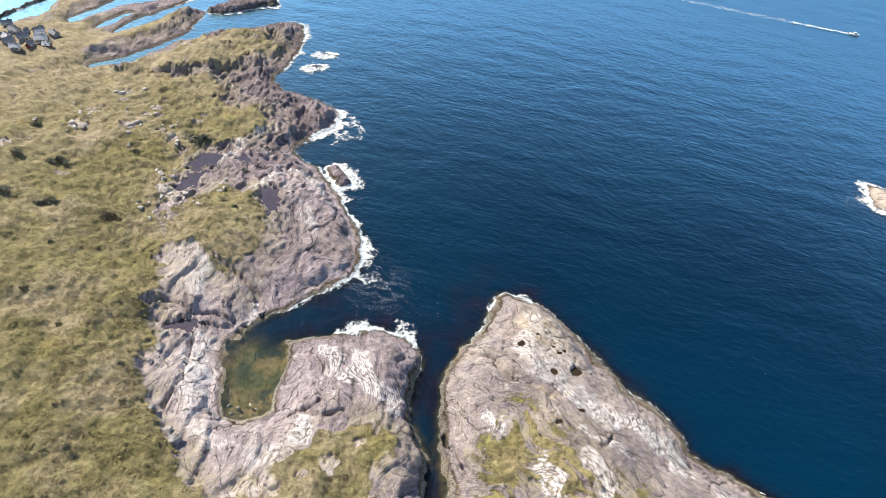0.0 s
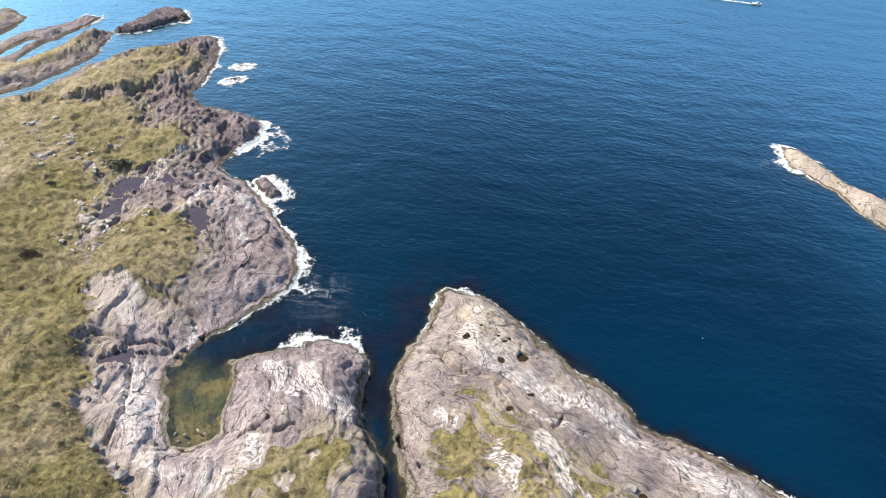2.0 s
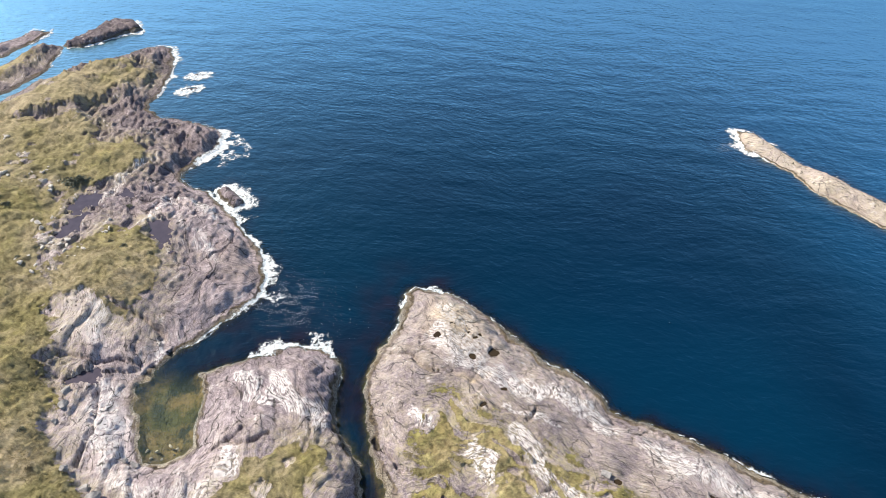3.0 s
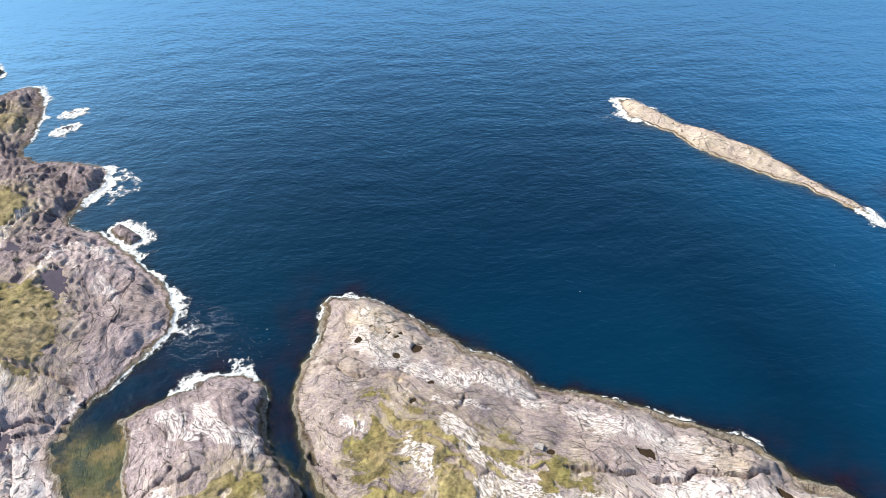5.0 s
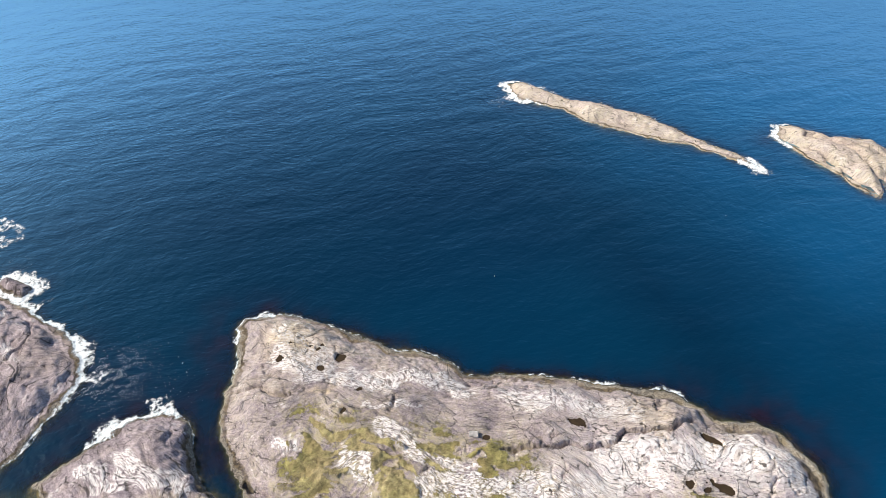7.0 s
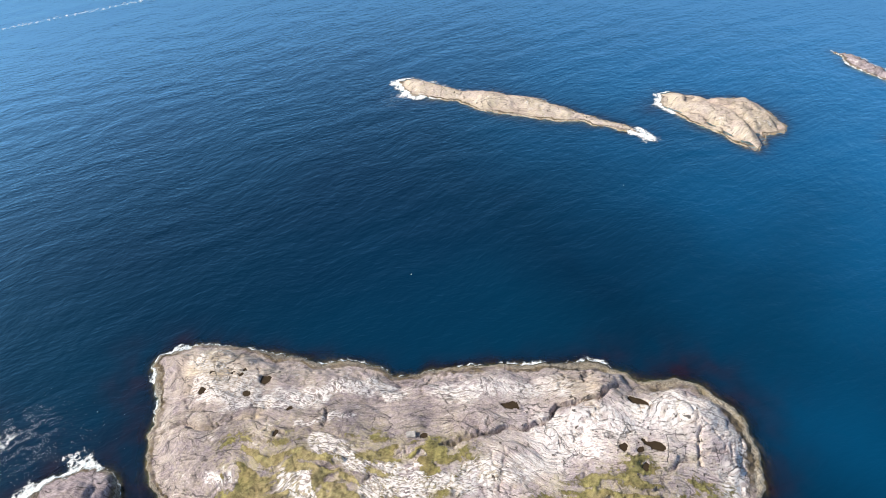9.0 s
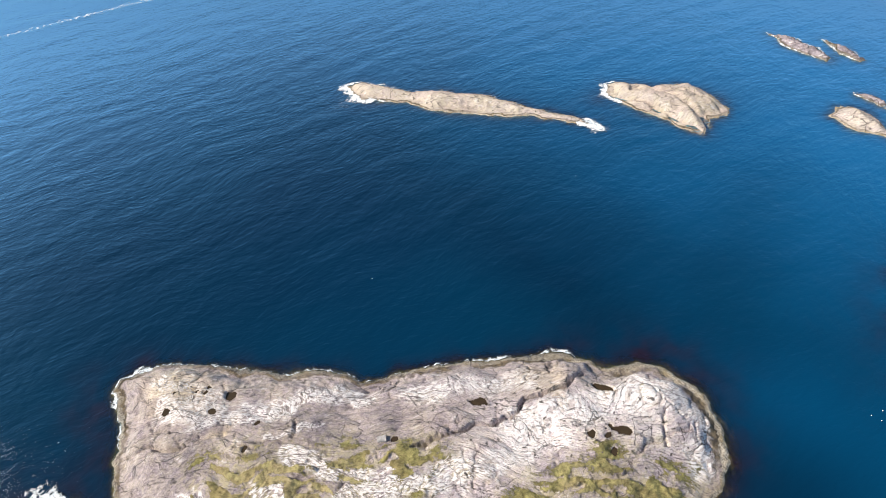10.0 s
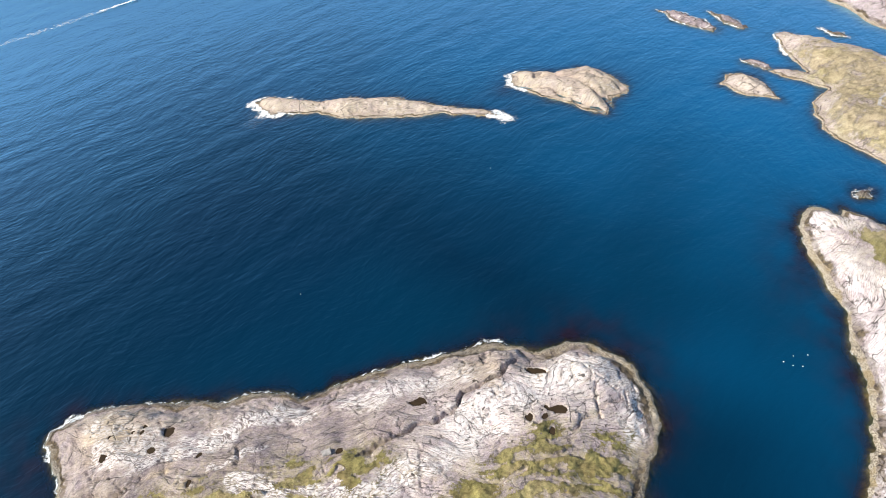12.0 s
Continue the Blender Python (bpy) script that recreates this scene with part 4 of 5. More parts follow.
def build_surf():
    for i, (x, y, reach, width, density) in enumerate(SURF):
        far = math.hypot(x, y) > 120
        step = 0.26 if far else 0.18
        xs, ys = np.arange(x - reach - 2, x + reach + 2, step), np.arange(y - reach - 2, y + reach + 2, step)
        X, Y = np.meshgrid(xs, ys)
        d = shore(X, Y)
        fall = smooth(reach * 1.15, reach * 0.6, np.hypot(X - x, Y - y))
        w = width * fall * np.clip(0.8 + 1.3 * fbm(X / 4.5, Y / 4.5, 3, 121 + i), 0.08, 2)
        near = 1 - np.clip(-d / np.maximum(w, 0.05), 0, 2)
        over = 0.3 + 5.0 * max(0, density - 0.95)
        near = np.where(d > 0, 1 - d / over, near)
        froth = (near * 1.1 + 1.0 * (density - 1)) * smooth(0.0, 0.3, fall)
        keep = (froth > -0.25) & (fall > 0.03) & (d < over) & (near > -0.45)
        if not keep.any():
            continue
        Z = 0.10 + 0.12 * np.clip(near, 0, 1) * np.abs(fbm(X / 0.9, Y / 0.9, 3, 141)) + 0.36 * smooth(-0.3, 0.7, d)
        jx, jy = X + 0.4 * step * (rnd(X * 50, Y * 50, 3) - 0.5), Y + 0.4 * step * (rnd(X * 50, Y * 50, 5) - 0.5)
        ny, nx = X.shape
        idx = np.arange(nx * ny).reshape(ny, nx)
        k = keep[:-1, :-1]
        quads = np.stack([idx[:-1, :-1][k], idx[:-1, 1:][k], idx[1:, 1:][k], idx[1:, :-1][k]], 1)
        used = np.zeros(nx * ny, bool)
        used[quads.ravel()] = True
        number = np.cumsum(used) - 1
        co = np.stack([jx.ravel(), jy.ravel(), Z.ravel()], 1)[used]
        ob = raw_mesh("surf", co, number[quads], {"froth": froth.ravel()[used]}, FOAM)
        tagged(ob, "white surf foam breaking along the rocks", "foam", "surf", "stuff")


build_surf()


# ---- flecks of foam adrift ----
def build_flecks():
    r = np.random.RandomState(5)
    spots = ((-4, 79, 6.5, 5.0, 3600), (-3, 74, 5, 3, 800), (4, 72, 5, 4, 160), (92.0, 111.0, 3.0, 2.4, 700), (61, 33.0, 2.4, 1.0, 70), (-13, 112, 4, 3, 200), (-16, 119, 3, 2, 150))
    xy = np.concatenate([np.stack([r.normal(x, a * 0.5, k), r.normal(y, b * 0.5, k)], 1) for x, y, a, b, k in spots])
    xy = xy[fbm(xy[:, 0] / 1.8, xy[:, 1] / 0.9, 3, 171) > 0.0]
    xy = xy[shore(xy[:, 0], xy[:, 1]) < -0.3]
    n = len(xy)
    s = r.uniform(0.010, 0.027, n) * np.where(r.rand(n) < 0.04, 2.0, 1)
    corner = np.array([(-1.3, -0.6), (1.1, -0.8), (1.4, 0.7), (-0.9, 0.8)])
    co = xy[:, None] + corner[None] * s[:, None, None] * r.uniform(0.7, 1.3, (n, 4, 2))
    co = np.concatenate([co, np.full((n, 4, 1), 0.22)], 2).reshape(-1, 3)
    ob = raw_mesh("foam_flecks", co, np.arange(4 * n).reshape(n, 4), {"froth": np.full(4 * n, 1.5)}, FOAM)
    tagged(ob, "white flecks of foam drifting on dark water", "foam", "", "stuff")


build_flecks()


# ---- rock pools ----
def build_pool(px, py, a, b, turn, level):
    step = min(a, b) / 6
    xs, ys = np.arange(px - 1.6 * a, px + 1.6 * a, step), np.arange(py - 1.6 * a, py + 1.6 * a, step)
    X, Y = np.meshgrid(xs, ys)
    keep = pool_reach(X[:-1, :-1] + step / 2, Y[:-1, :-1] + step / 2, px, py, a, b, turn) < 1.06
    # beside the slab this dark sheet stands in for its cast shadow
    ob = sheet("rock_pool_or_shadow", xs, ys, np.full(X.shape, level - 0.02), keep, {}, PEAT if px > 0 else POOL)
    tagged(ob, "dark peaty pool or painted slab shadow in a hollow of the pale rock" if px > 0 else "still purple-grey pool in a hollow of the rock", "pool", "rock pools")


for p in pools:
    build_pool(*p)


# ---- small helpers for things ----
def part(name, bm, mat, parent=None, label=""):
    me = bpy.data.meshes.new(name)
    bm.to_mesh(me)
    bm.free()
    me.materials.append(mat)
    ob = new(name, me)
    ob.parent = parent
    if label:
        ob["label"] = label
    return ob


def box(x, y, z, sx, sy, sz, bevel=0.0):
    bm = bmesh.new()
    bmesh.ops.create_cube(bm, size=1.0, matrix=Matrix.Translation((x, y, z)) @ Matrix.Diagonal((sx, sy, sz, 1)))
    if bevel:
        bmesh.ops.bevel(bm, geom=bm.edges[:], offset=bevel, segments=2, affect="EDGES")
    return bm


def stone(seed, sx, sy, sz, detail=3):
    """An angular block: a ball cut by planes and roughened."""
    r = random.Random(seed)
    bm = bmesh.new()
    bmesh.ops.create_icosphere(bm, subdivisions=detail, radius=1.0)
    planes = [(Vector((r.gauss(0, 1), r.gauss(0, 1), r.gauss(0, 0.7))).normalized(), r.uniform(0.35, 0.75)) for _ in range(13)]
    for v in bm.verts:
        c = v.co.copy()
        for nrm, d in planes:
            over = c.dot(nrm) - d
            if over > 0:
                c -= nrm * over
        c += c.normalized() * 0.06 * noise.noise(c * 3 + Vector((seed, 0, 0)))
        v.co = Vector((c.x * sx, c.y * sy, c.z * sz))
    for f in bm.faces:
        f.smooth = False
    return bm


PALE_STONE = mottled("pale_stone", (0.38, 0.345, 0.31), (0.74, 0.685, 0.62), 2.2, 0.85, 0.1)
GREY_STONE = mottled("grey_stone", (0.16, 0.15, 0.15), (0.42, 0.40, 0.38), 1.6, 0.85, 0.1)
WHITE_PAINT = mottled("white_paint", (0.66, 0.66, 0.64), (0.82, 0.82, 0.80), 3.0, 0.5, 0.01)
RED_PAINT = mottled("red_paint", (0.24, 0.05, 0.035), (0.34, 0.07, 0.05), 3.0, 0.6, 0.01)
GREY_PAINT = mottled("grey_paint", (0.22, 0.23, 0.25), (0.36, 0.37, 0.39), 3.0, 0.6, 0.01)
DARK_ROOF = mottled("dark_roof", (0.17, 0.175, 0.19), (0.32, 0.32, 0.34), 4.0, 0.7, 0.03)
PALE_ROOF = mottled("pale_roof", (0.55, 0.55, 0.55), (0.72, 0.72, 0.72), 4.0, 0.6, 0.03)
WINDOW = mottled("window_glass", (0.02, 0.025, 0.03), (0.05, 0.06, 0.07), 2.0, 0.08, 0.0)
BARK = mottled("bark", (0.05, 0.04, 0.03), (0.13, 0.10, 0.07), 6.0, 0.9, 0.03)
LEAF = mottled("dark_leaf", (0.070, 0.078, 0.055), (0.165, 0.172, 0.115), 1.5, 0.7, 0.02)
BROWN_LEAF = mottled("brown_heather", (0.085, 0.070, 0.045), (0.19, 0.155, 0.085), 1.5, 0.8, 0.02)


def tuft_material():
    m, tree, bsdf = material("tussock")
    n = Nodes(tree)
    pos = n.add("ShaderNodeNewGeometry").outputs["Position"]
    patch = n.noise(pos, 0.075, 5.0, 0.62)
    green = n.ramp(n.attr("tuft"), (0.0, (0.118, 0.105, 0.044)), (0.5, (0.202, 0.178, 0.075)), (1.0, (0.305, 0.265, 0.125)))
    straw = n.ramp(n.attr("tuft"), (0.0, (0.19, 0.15, 0.075)), (0.5, (0.32, 0.255, 0.14)), (1.0, (0.46, 0.38, 0.22)))
    tree.links.new(n.mix(n.ramp(patch, (0.43, 0.0), (0.66, 1.0)), green, straw), bsdf.inputs["Base Color"])
    bsdf.inputs["Roughness"].default_value = 0.75
    bsdf.inputs["Specular IOR Level"].default_value = 0.2
    return m


TUSSOCK = tuft_material()


# ---- tussocks and heather on the turf ----
def build_tussocks(ground, seed, N, spread, small, label):
    """spread gives the places to try; those on turf are kept."""
    r = np.random.RandomState(seed)
    xs, ys, H = grounds[ground]
    x, y = spread(r, N)
    i, j = np.searchsorted(ys, y), np.searchsorted(xs, x)
    ok = (covers[ground][i, j] > 0.55) & (fbm(x / 5, y / 5, 3, 151) > -0.25)
    x, y, i, j = x[ok], y[ok], i[ok], j[ok]
    z = (H[i - 1, j - 1] + H[i, j] + H[i - 1, j] + H[i, j - 1]) / 4
    n, blades = len(x), 9
    # blades that fan out and lean with the wind
    a = r.uniform(0, 2 * math.pi, (n, blades))
    size = (small * r.uniform(0.13, 0.32, n) * np.where(r.rand(n) < 0.1, 1.5, 1.0))[:, None]
    foot = np.stack([x[:, None] + 0.15 * size * np.cos(a), y[:, None] + 0.15 * size * np.sin(a), np.repeat(z[:, None] - 0.06, blades, 1)], 2)
    tip = foot + np.stack([size * (0.75 * np.cos(a) + 0.45), size * (0.75 * np.sin(a) - 0.30), size * r.uniform(0.25, 0.75, (n, blades))], 2)
    wide = np.stack([-np.sin(a), np.cos(a), np.zeros_like(a)], 2) * (size * 0.075)[:, :, None]
    mid = (foot + tip) / 2 + np.array([0, 0, 0.12])
    co = np.stack([foot, mid - wide, tip, mid + wide], 2).reshape(-1, 3)
    faces = np.arange(len(co)).reshape(-1, 4)
    ob = raw_mesh("tussock_grass", co, faces, {"tuft": np.repeat(r.rand(n), blades * 4)}, TUSSOCK)
    tagged(ob, label, "grass", "", "stuff")


def over_mainland(r, N):
    x, y = r.uniform(-82, 2, N), r.uniform(36, 140, N)
    x = np.where(r.rand(N) < 0.4, r.uniform(-52, -16, N), x)
    return x, np.where(x > -45, np.minimum(y, r.uniform(36, 110, N)), y)


def over_headland(r, N):
    return r.uniform(9, 60, N), r.uniform(2, 56, N)


build_tussocks(0, 7, 26000, over_mainland, 1.0, "tussocks of green and straw-coloured grass on the turf")
build_tussocks(1, 9, 16000, over_headland, 0.8, "short yellow-green grass between the white ribs of rock")


# ---- shrubs ----
def build_shrub(seed, x, y, size, mat, label):
    r = random.Random(seed)
    base = new("shrub")
    base.location = (x, y, height_at(x, y) - 0.05)
    bm = bmesh.new()
    for _ in range(6):
        a, lean = r.uniform(0, 6.28), r.uniform(0.2, 0.7)
        tip = Vector((math.cos(a) * lean, math.sin(a) * lean, 0.8)) * size
        m = Vector((0, 0, 1)).rotation_difference(tip.normalized()).to_matrix().to_4x4()
        bmesh.ops.create_cone(bm, segments=5, radius1=0.05 * size, radius2=0.015 * size, depth=tip.length, matrix=Matrix.Translation(tip / 2) @ m)
    part("stem", bm, BARK, base)
    n = 420
    co, faces = [], []
    for i in range(n):
        a, t = r.uniform(0, 6.28), r.random() ** 0.5
        lump = 1 + 0.35 * math.sin(3 * a + seed) + 0.2 * math.sin(7 * a)
        c = Vector((math.cos(a) * t * lump, math.sin(a) * t * lump * 0.8, r.uniform(0.05, 0.75) * (1.05 - 0.7 * t * t))) * size
        u = Vector((r.gauss(0, 1), r.gauss(0, 1), r.gauss(0, 0.5))).normalized() * r.uniform(0.07, 0.16) * size
        v = u.cross(Vector((r.gauss(0, 1), r.gauss(0, 1), r.gauss(0, 1)))).normalized() * r.uniform(0.06, 0.13) * size
        k = len(co)
        co += [c - u, c - v * 0.8, c + u, c + v]
        faces.append((k, k + 1, k + 2, k + 3))
    ob = raw_mesh("foliage", np.array([tuple(c) for c in co]), np.array(faces), {}, mat, False)
    ob.parent = base
    tagged(base, label, "shrub", "shrubs on the turf")


SHRUBS = [(-40.8, 110.5, 2.2), (-39.4, 111.2, 1.5), (-61.5, 99.5, 1.5), (-62.6, 98.6, 1.1), (-58.1, 87.6, 1.3), (-59.6, 87.0, 1.1), (-56.9, 87.4, 0.8),
          (-48.6, 85.8, 1.3), (-47.6, 85.6, 1.1), (-68.8, 99.5, 1.4), (-65.8, 88.6, 1.4), (-52.9, 67.0, 0.7), 
          (-30.3, 102.3, 0.9), (-44.7, 90.0, 0.7), (-38.2, 43.6, 0.8), (-37.0, 42.8, 0.7), (-36.4, 56.5, 0.7), (-34.4, 51.0, 0.6), (-41.5, 49.0, 0.5), (-46.4, 62.0, 0.6),
          (-54.0, 78.0, 0.6), (-31.5, 92.5, 0.6), (-29.0, 90.5, 0.6), (-70.0, 110.0, 1.1), (-50.0, 104.0, 0.8)]
for i, (x, y, size) in enumerate(SHRUBS):
    brown = i in (7, 8, 11, 17, 18, 19)
    build_shrub(i, x, y, 0.85 * size, BROWN_LEAF if brown else LEAF,
                "low brown heather bush among grass" if brown else "dark green wind-shaped bush on the turf")


# ---- boulders ----
STONES = [part("boulder", stone(s, 1, 1, 0.7), PALE_STONE) for s in range(5)]
DARK_STONES = [part("boulder", stone(s + 9, 1, 1, 0.75), GREY_STONE) for s in range(3)]


def place_stone(shapes, i, x, y, size, label, group, sink=0.25):
    ob = new("boulder", shapes[i % len(shapes)].data)
    r = random.Random(i * 3 + 1)
    ob.location = (x, y, max(height_at(x, y), -0.6) + size * (0.5 - sink))
    ob.rotation_euler = (r.uniform(-0.3, 0.3), r.uniform(-0.3, 0.3), r.uniform(0, 6))
    ob.scale = (size * r.uniform(0.8, 1.3), size * r.uniform(0.7, 1.1), size * r.uniform(0.6, 0.9))
    tagged(ob, label, "boulder", group)


OUTCROPS = [(-63.3, 110.0, 1.4), (-64.6, 110.6, 0.9), (-63.6, 117.7, 1.2), (-54.0, 111.8, 0.8), (-53.9, 114.8, 0.9), (-48.3, 112.6, 0.8), (-46.3, 114.9, 0.8),
            (-45.4, 110.0, 1.0), (-45.8, 108.8, 0.8), (-72.1, 102.0, 1.2), (-61.3, 126.9, 1.0), (-58.4, 128.5, 0.9), (-51.9, 122.6, 0.7), (-44.2, 89.6, 0.8),
            (-42.7, 93.7, 0.9), (-39.3, 87.2, 0.9), (-33.1, 96.3, 0.8), (-38.7, 91.7, 0.9), (-40.6, 92.8, 0.8), (-41.6, 95.4, 0.8), (-40.2, 89.0, 0.7), (-37.4, 90.6, 0.6),
            (-43.5, 98.5, 0.9), (-42.8, 101.5, 0.7), (-56.0, 118.0, 0.7), (-66.5, 121.0, 0.8), (-50.5, 118.5, 0.6), (-69.0, 113.0, 0.7)]
scatter = random.Random(4)
for i, (x, y, size) in enumerate(OUTCROPS):
    for k in range(scatter.randint(2, 4)):
        place_stone(STONES, 4 * i + k, x + scatter.gauss(0, 1.1), y + scatter.gauss(0, 1.0), size * scatter.uniform(0.35, 0.85),
                    "pale weathered rock breaking out of the turf", "rocks in the turf", 0.42)
for i, (x, y, size) in enumerate([(-21.0, 53.9, 0.45), (-19.5, 54.5, 0.42), (-18.5, 53.9, 0.38), (-22.3, 54.3, 0.35), (-20.4, 52.7, 0.3), (-18.9, 53.1, 0.32), (-21.8, 53.0, 0.3)]):
    place_stone(STONES, i + 50, x, y, size, "small white boulder at the edge of the tide pool", "stones at the tide pool", 0.1)
for i, (x, y, size) in enumerate([(-23.4, 51.6, 0.9), (-24.6, 52.2, 0.7), (-33.5, 58.5, 0.9), (-33.0, 61.0, 1.1), (-33.2, 63.4, 0.9), (-30.8, 51.0, 0.9), (-27.0, 46.8, 1.2), (-28.2, 48.4, 0.9)]):
    place_stone(DARK_STONES, i, x, y, size, "grey angular block of rock loosened from the ledge", "fallen blocks")
for ob in STONES + DARK_STONES:
    bpy.data.objects.remove(ob)


# ---- houses of the hamlet ----
def build_house(x, y, w, d, h, turn, wall, roof, label):
    base = new("house")
    base.matrix_basis = pose(x, y, height_at(x, y) - 0.15, 0, 0, turn)
    bm = bmesh.new()
    # walls with gables
    v = [bm.verts.new(c) for c in ((-w / 2, -d / 2, 0), (w / 2, -d / 2, 0), (w / 2, d / 2, 0), (-w / 2, d / 2, 0),
                                   (-w / 2, -d / 2, h), (w / 2, -d / 2, h), (w / 2, d / 2, h), (-w / 2, d / 2, h), (-w / 2, 0, h + 0.42 * d), (w / 2, 0, h + 0.42 * d))]
    for f in ((0, 1, 5, 4), (1, 2, 6, 9, 5), (2, 3, 7, 6), (3, 0, 4, 8, 7), (3, 2, 1, 0), (4, 5, 9, 8), (6, 7, 8, 9)):
        bm.faces.new([v[i] for i in f])
    part("wall", bm, wall, base)
    slope = math.atan2(0.42 * d, d / 2)
    length = math.hypot(0.42 * d, d / 2) + 0.25
    bm = bmesh.new()
    for s in (-1, 1):
        m = Matrix.Translation((0, s * d / 4 * 1.04, h + 0.21 * d + 0.05)) @ Matrix.Rotation(-s * slope, 4, "X") @ Matrix.Diagonal((w + 0.4, length, 0.09, 1))
        bmesh.ops.create_cube(bm, size=1.0, matrix=m)
    top = part("roof", bm, roof, base)
    part("chimney", box(w * 0.2, 0, h + 0.42 * d + 0.2, 0.3, 0.3, 0.6, 0.03), GREY_STONE, top)
    for s in (-1, 1):
        for k in (-0.28, 0.28):
            pane = part("window", box(k * w, s * (d / 2 + 0.02), h * 0.58, 0.5, 0.06, 0.5, 0.01), WHITE_PAINT, base)
            part("pane", box(k * w, s * (d / 2 + 0.045), h * 0.58, 0.4, 0.04, 0.4), WINDOW, pane)
    part("door", box(0, -d / 2 - 0.02, 0.55, 0.5, 0.06, 1.1, 0.01), GREY_PAINT, base)
    tagged(base, label, "house", "houses of the hamlet")


HOUSES = [(-95.0, 149.2, 3.6, 2.6, 1.5, 20, WHITE_PAINT, DARK_ROOF), (-92.0, 145.4, 3.2, 2.4, 1.4, 65, GREY_PAINT, DARK_ROOF), (-89.7, 143.4, 2.8, 2.2, 1.3, 10, WHITE_PAINT, PALE_ROOF),
          (-94.2, 152.6, 3.4, 2.4, 1.4, -15, GREY_PAINT, DARK_ROOF), (-90.4, 148.6, 3.4, 2.6, 1.6, 35, WHITE_PAINT, DARK_ROOF), (-87.2, 145.3, 2.6, 2.0, 1.2, 80, RED_PAINT, DARK_ROOF),
          (-86.2, 148.4, 3.6, 2.6, 1.5, 15, WHITE_PAINT, PALE_ROOF), (-88.8, 153.0, 3.2, 2.4, 1.5, 50, GREY_PAINT, DARK_ROOF), (-84.0, 146.2, 2.4, 1.8, 1.1, 0, RED_PAINT, PALE_ROOF),
          (-97.5, 156.0, 3.2, 2.4, 1.4, 30, WHITE_PAINT, DARK_ROOF), (-84.6, 151.6, 3.0, 2.2, 1.4, -30, GREY_PAINT, DARK_ROOF), (-97.0, 146.0, 3.4, 2.4, 1.5, 40, WHITE_PAINT, DARK_ROOF),
          (-93.6, 148.2, 2.8, 2.2, 1.3, -20, GREY_PAINT, PALE_ROOF), (-91.4, 151.6, 3.0, 2.2, 1.4, 75, WHITE_PAINT, DARK_ROOF), (-87.4, 150.8, 2.6, 2.0, 1.3, 25, GREY_PAINT, PALE_ROOF)]
for h in HOUSES:
    colour = {WHITE_PAINT: "white", RED_PAINT: "red", GREY_PAINT: "grey"}[h[6]]
    build_house(h[0], h[1], *(0.66 * v for v in h[2:5]), *h[5:], "small " + colour + " wooden house with " + ("pale" if h[7] is PALE_ROOF else "dark") + " pitched roof")


# ---- boat and its wake ----
def build_boat(x, y, turn):
    base = new("motorboat")
    base.matrix_basis = pose(x, y, 0.05, 0, 0, turn) @ Matrix.Scale(0.62, 4)
    rings = [(-2.4, 0.85, 0.75), (-1.0, 0.95, 0.75), (0.6, 0.9, 0.8), (1.8, 0.55, 0.9), (2.6, 0.06, 1.05)]
    bm = bmesh.new()
    rows = []
    for px, wd, ht in rings:
        rows.append([bm.verts.new((px, sy * wd, sz)) for sy, sz in ((-1, ht), (-0.75, 0.1), (0, -0.25), (0.75, 0.1), (1, ht))])
    for a, b in zip(rows, rows[1:]):
        for k in range(4):
            bm.faces.new((a[k], b[k], b[k + 1], a[k + 1]))
        bm.faces.new((a[4], b[4], b[0], a[0]))
    bm.faces.new(rows[0])
    part("hull", bm, WHITE_PAINT, base)
    cabin = part("cabin", box(0.4, 0, 1.15, 1.4, 1.2, 0.8, 0.12), WHITE_PAINT, base)
    part("windscreen", box(1.09, 0, 1.25, 0.06, 1.0, 0.35), WINDOW, cabin)
    part("outboard_motor", box(-2.6, 0, 0.7, 0.4, 0.4, 0.9, 0.08), DARK_ROOF, base)
    tagged(base, "small white motorboat running over open sea", "boat")


BOAT = Vector((131.0, 195.8))
WAKE = Vector((38.0, 225.0))
heading = (BOAT - WAKE).normalized()
build_boat(BOAT.x, BOAT.y, math.degrees(math.atan2(heading.y, heading.x)))


def build_wake():
    length = (BOAT - WAKE).length - 1.2
    step = 0.25
    s, c = np.meshgrid(np.arange(0, length, step), np.arange(-3, 3, step))
    back = length - s
    side = Vector((-heading.y, heading.x))
    wide = 0.5 + 1.1 * smooth(0, 45, back)
    near = 1 - np.abs(c) / wide
    edge = np.exp(-((np.abs(c) - wide * 0.85) / 0.35) ** 2)
    dense = np.maximum(near * (0.42 + 0.9 * smooth(24, 2, back)), edge * 0.4 * smooth(70, 10, back))
    keep = (dense > 0.02)[:-1, :-1]
    X = WAKE.x + heading.x * s + side.x * c
    Y = WAKE.y + heading.y * s + side.y * c
    idx = np.arange(X.size).reshape(X.shape)
    quads = np.stack([idx[:-1, :-1][keep], idx[:-1, 1:][keep], idx[1:, 1:][keep], idx[1:, :-1][keep]], 1)
    co = np.stack([X.ravel(), Y.ravel(), np.full(X.size, 0.32)], 1)
    used = np.zeros(X.size, bool)
    used[quads.ravel()] = True
    number = np.cumsum(used) - 1
    ob = raw_mesh("boat_wake", co[used], number[quads], {"froth": 0.1 + dense.ravel()[used]}, FOAM)
    tagged(ob, "straight white foaming wake left by the motorboat", "wake", "", "stuff")


build_wake()


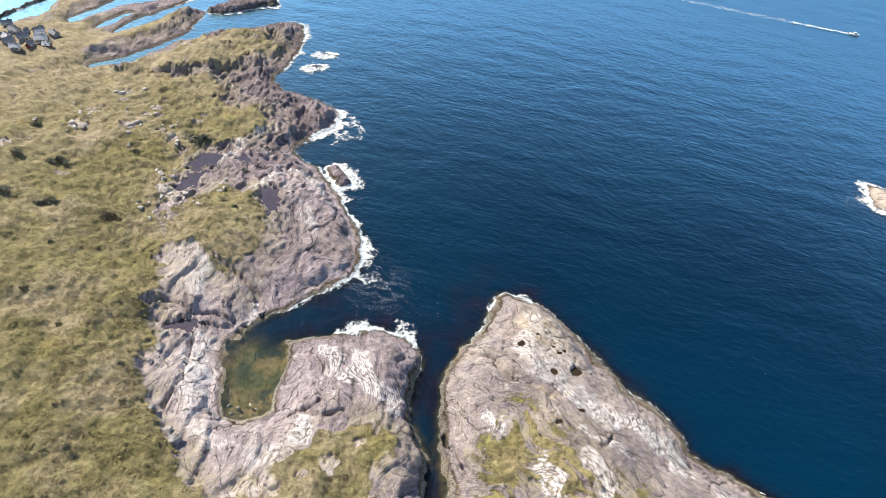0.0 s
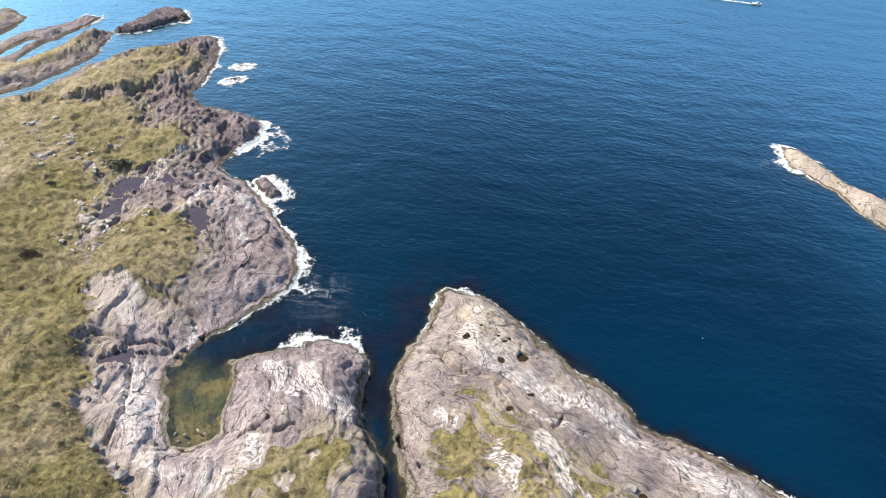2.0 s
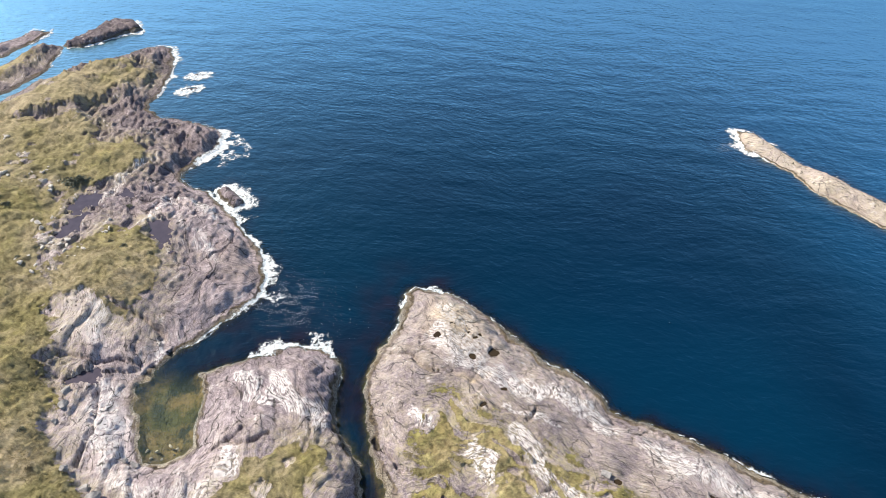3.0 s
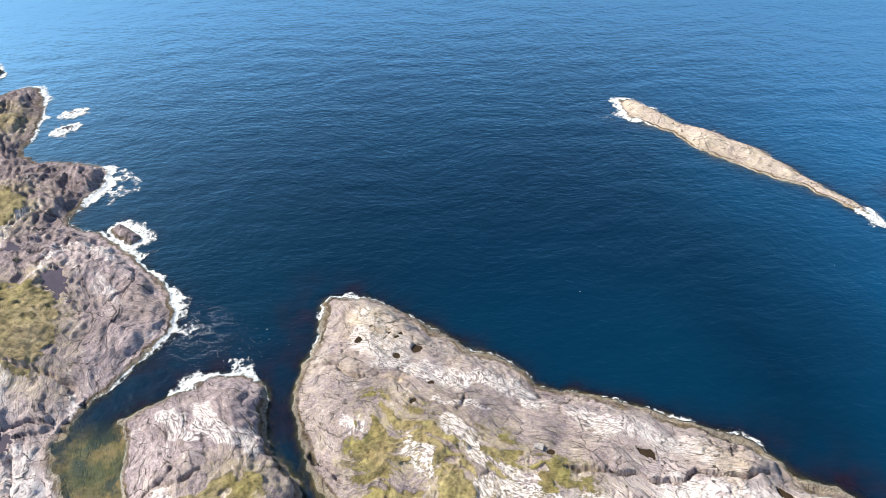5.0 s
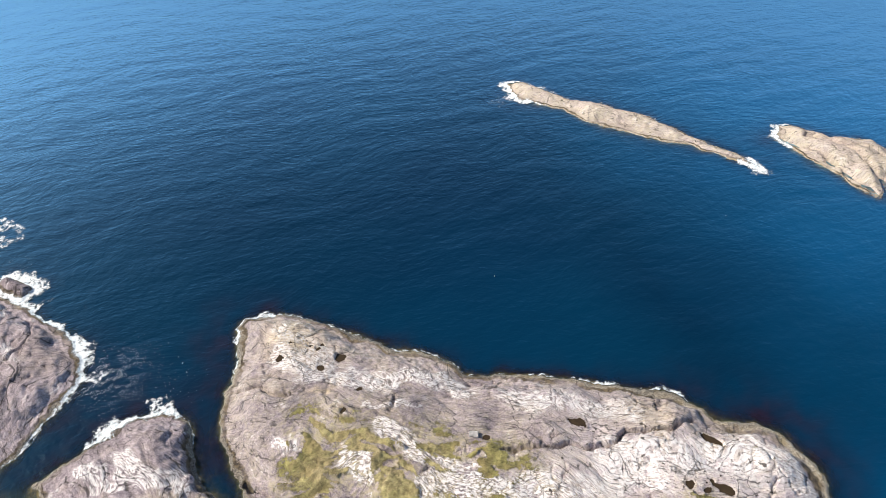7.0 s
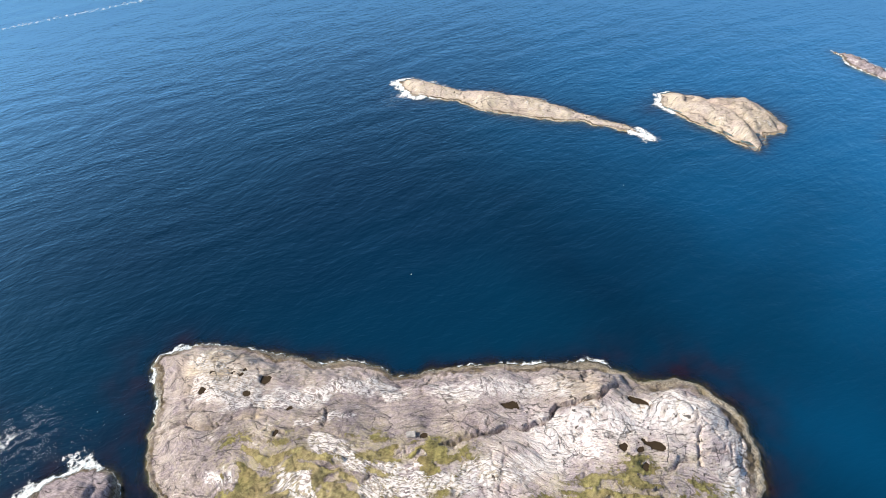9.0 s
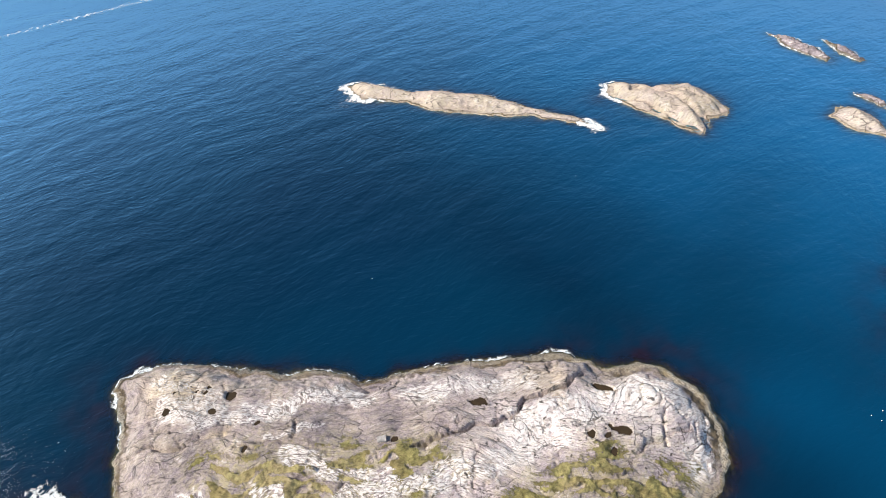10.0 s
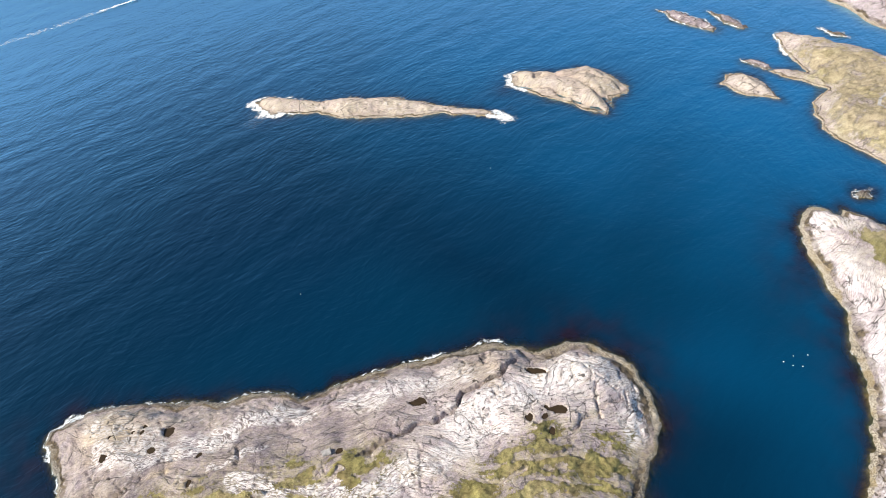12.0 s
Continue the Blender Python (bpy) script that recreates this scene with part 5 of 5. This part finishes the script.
# ---- white floats on the sea ----
def build_float(x, y):
    base = new("float")
    base.location = (x, y, 0.12)
    bm = bmesh.new()
    bmesh.ops.create_uvsphere(bm, u_segments=12, v_segments=8, radius=0.085, matrix=Matrix.Diagonal((1.1, 1, 0.8, 1)))
    part("ball", bm, WHITE_PAINT, base)
    bm = bmesh.new()
    bmesh.ops.create_cone(bm, segments=10, radius1=0.03, radius2=0.02, depth=0.05, cap_ends=True, matrix=Matrix.Translation((0, 0, 0.085)))
    part("eye", bm, GREY_PAINT, base)
    tagged(base, "small round white float riding on the sea", "float", "white floats")


for x, y in ((56.4, 64.4), (81.6, -7.1), (83.3, -8.0), (84.5, -9.7), (81.6, -8.4), (82.1, -9.6), (101.6, 53.9), (6.0, 75.0)):
    build_float(x, y)


# ---- path on the grassy island ----
def build_path():
    line = [Vector(p) for p in ((172, -16), (164, -11), (157.7, -7.4), (155.3, -6.4), (153.2, -6.5), (151.4, -7.4), (150.6, -8.6), (151.5, -12), (149, -18))]
    co, faces = [], []
    for k, (a, b) in enumerate(zip(line, line[1:])):
        steps = max(2, int((b - a).length / 0.5))
        for t in range(steps + (k == len(line) - 2)):
            p = a.lerp(b, t / steps)
            side = Vector((a.y - b.y, b.x - a.x)).normalized() * (0.3 + 0.08 * noise.noise(Vector((p.x, p.y, 0))))
            for q in (p - side, p + side):
                co.append((q.x, q.y, height_at(q.x, q.y) + 0.12))
    for k in range(0, len(co) - 2, 2):
        faces.append((k, k + 2, k + 3, k + 1))
    ob = raw_mesh("path", np.array(co), np.array(faces), {}, GREY_STONE)
    tagged(ob, "narrow pale gravel path worn through the grass", "path", "", "structure")


build_path()


# ---- squared slab on the headland ----
def build_slab(x, y):
    bm = box(0, 0, 0.22, 1.3, 0.8, 0.5, 0.06)
    bmesh.ops.subdivide_edges(bm, edges=bm.edges[:], cuts=3, use_grid_fill=True)
    for v in bm.verts:
        v.co += Vector((noise.noise(v.co * 1.7), noise.noise(v.co * 1.7 + Vector((5, 0, 0))), noise.noise(v.co * 1.7 + Vector((0, 5, 0))))) * 0.10
    ob = part("rock_slab", bm, GREY_STONE)
    ob.matrix_basis = pose(x, y, height_at(x, y) - 0.1, 5, -6, -42)
    tagged(ob, "squared pale grey slab of rock beside its painted shadow", "boulder")


build_slab(34.4, 38.3)
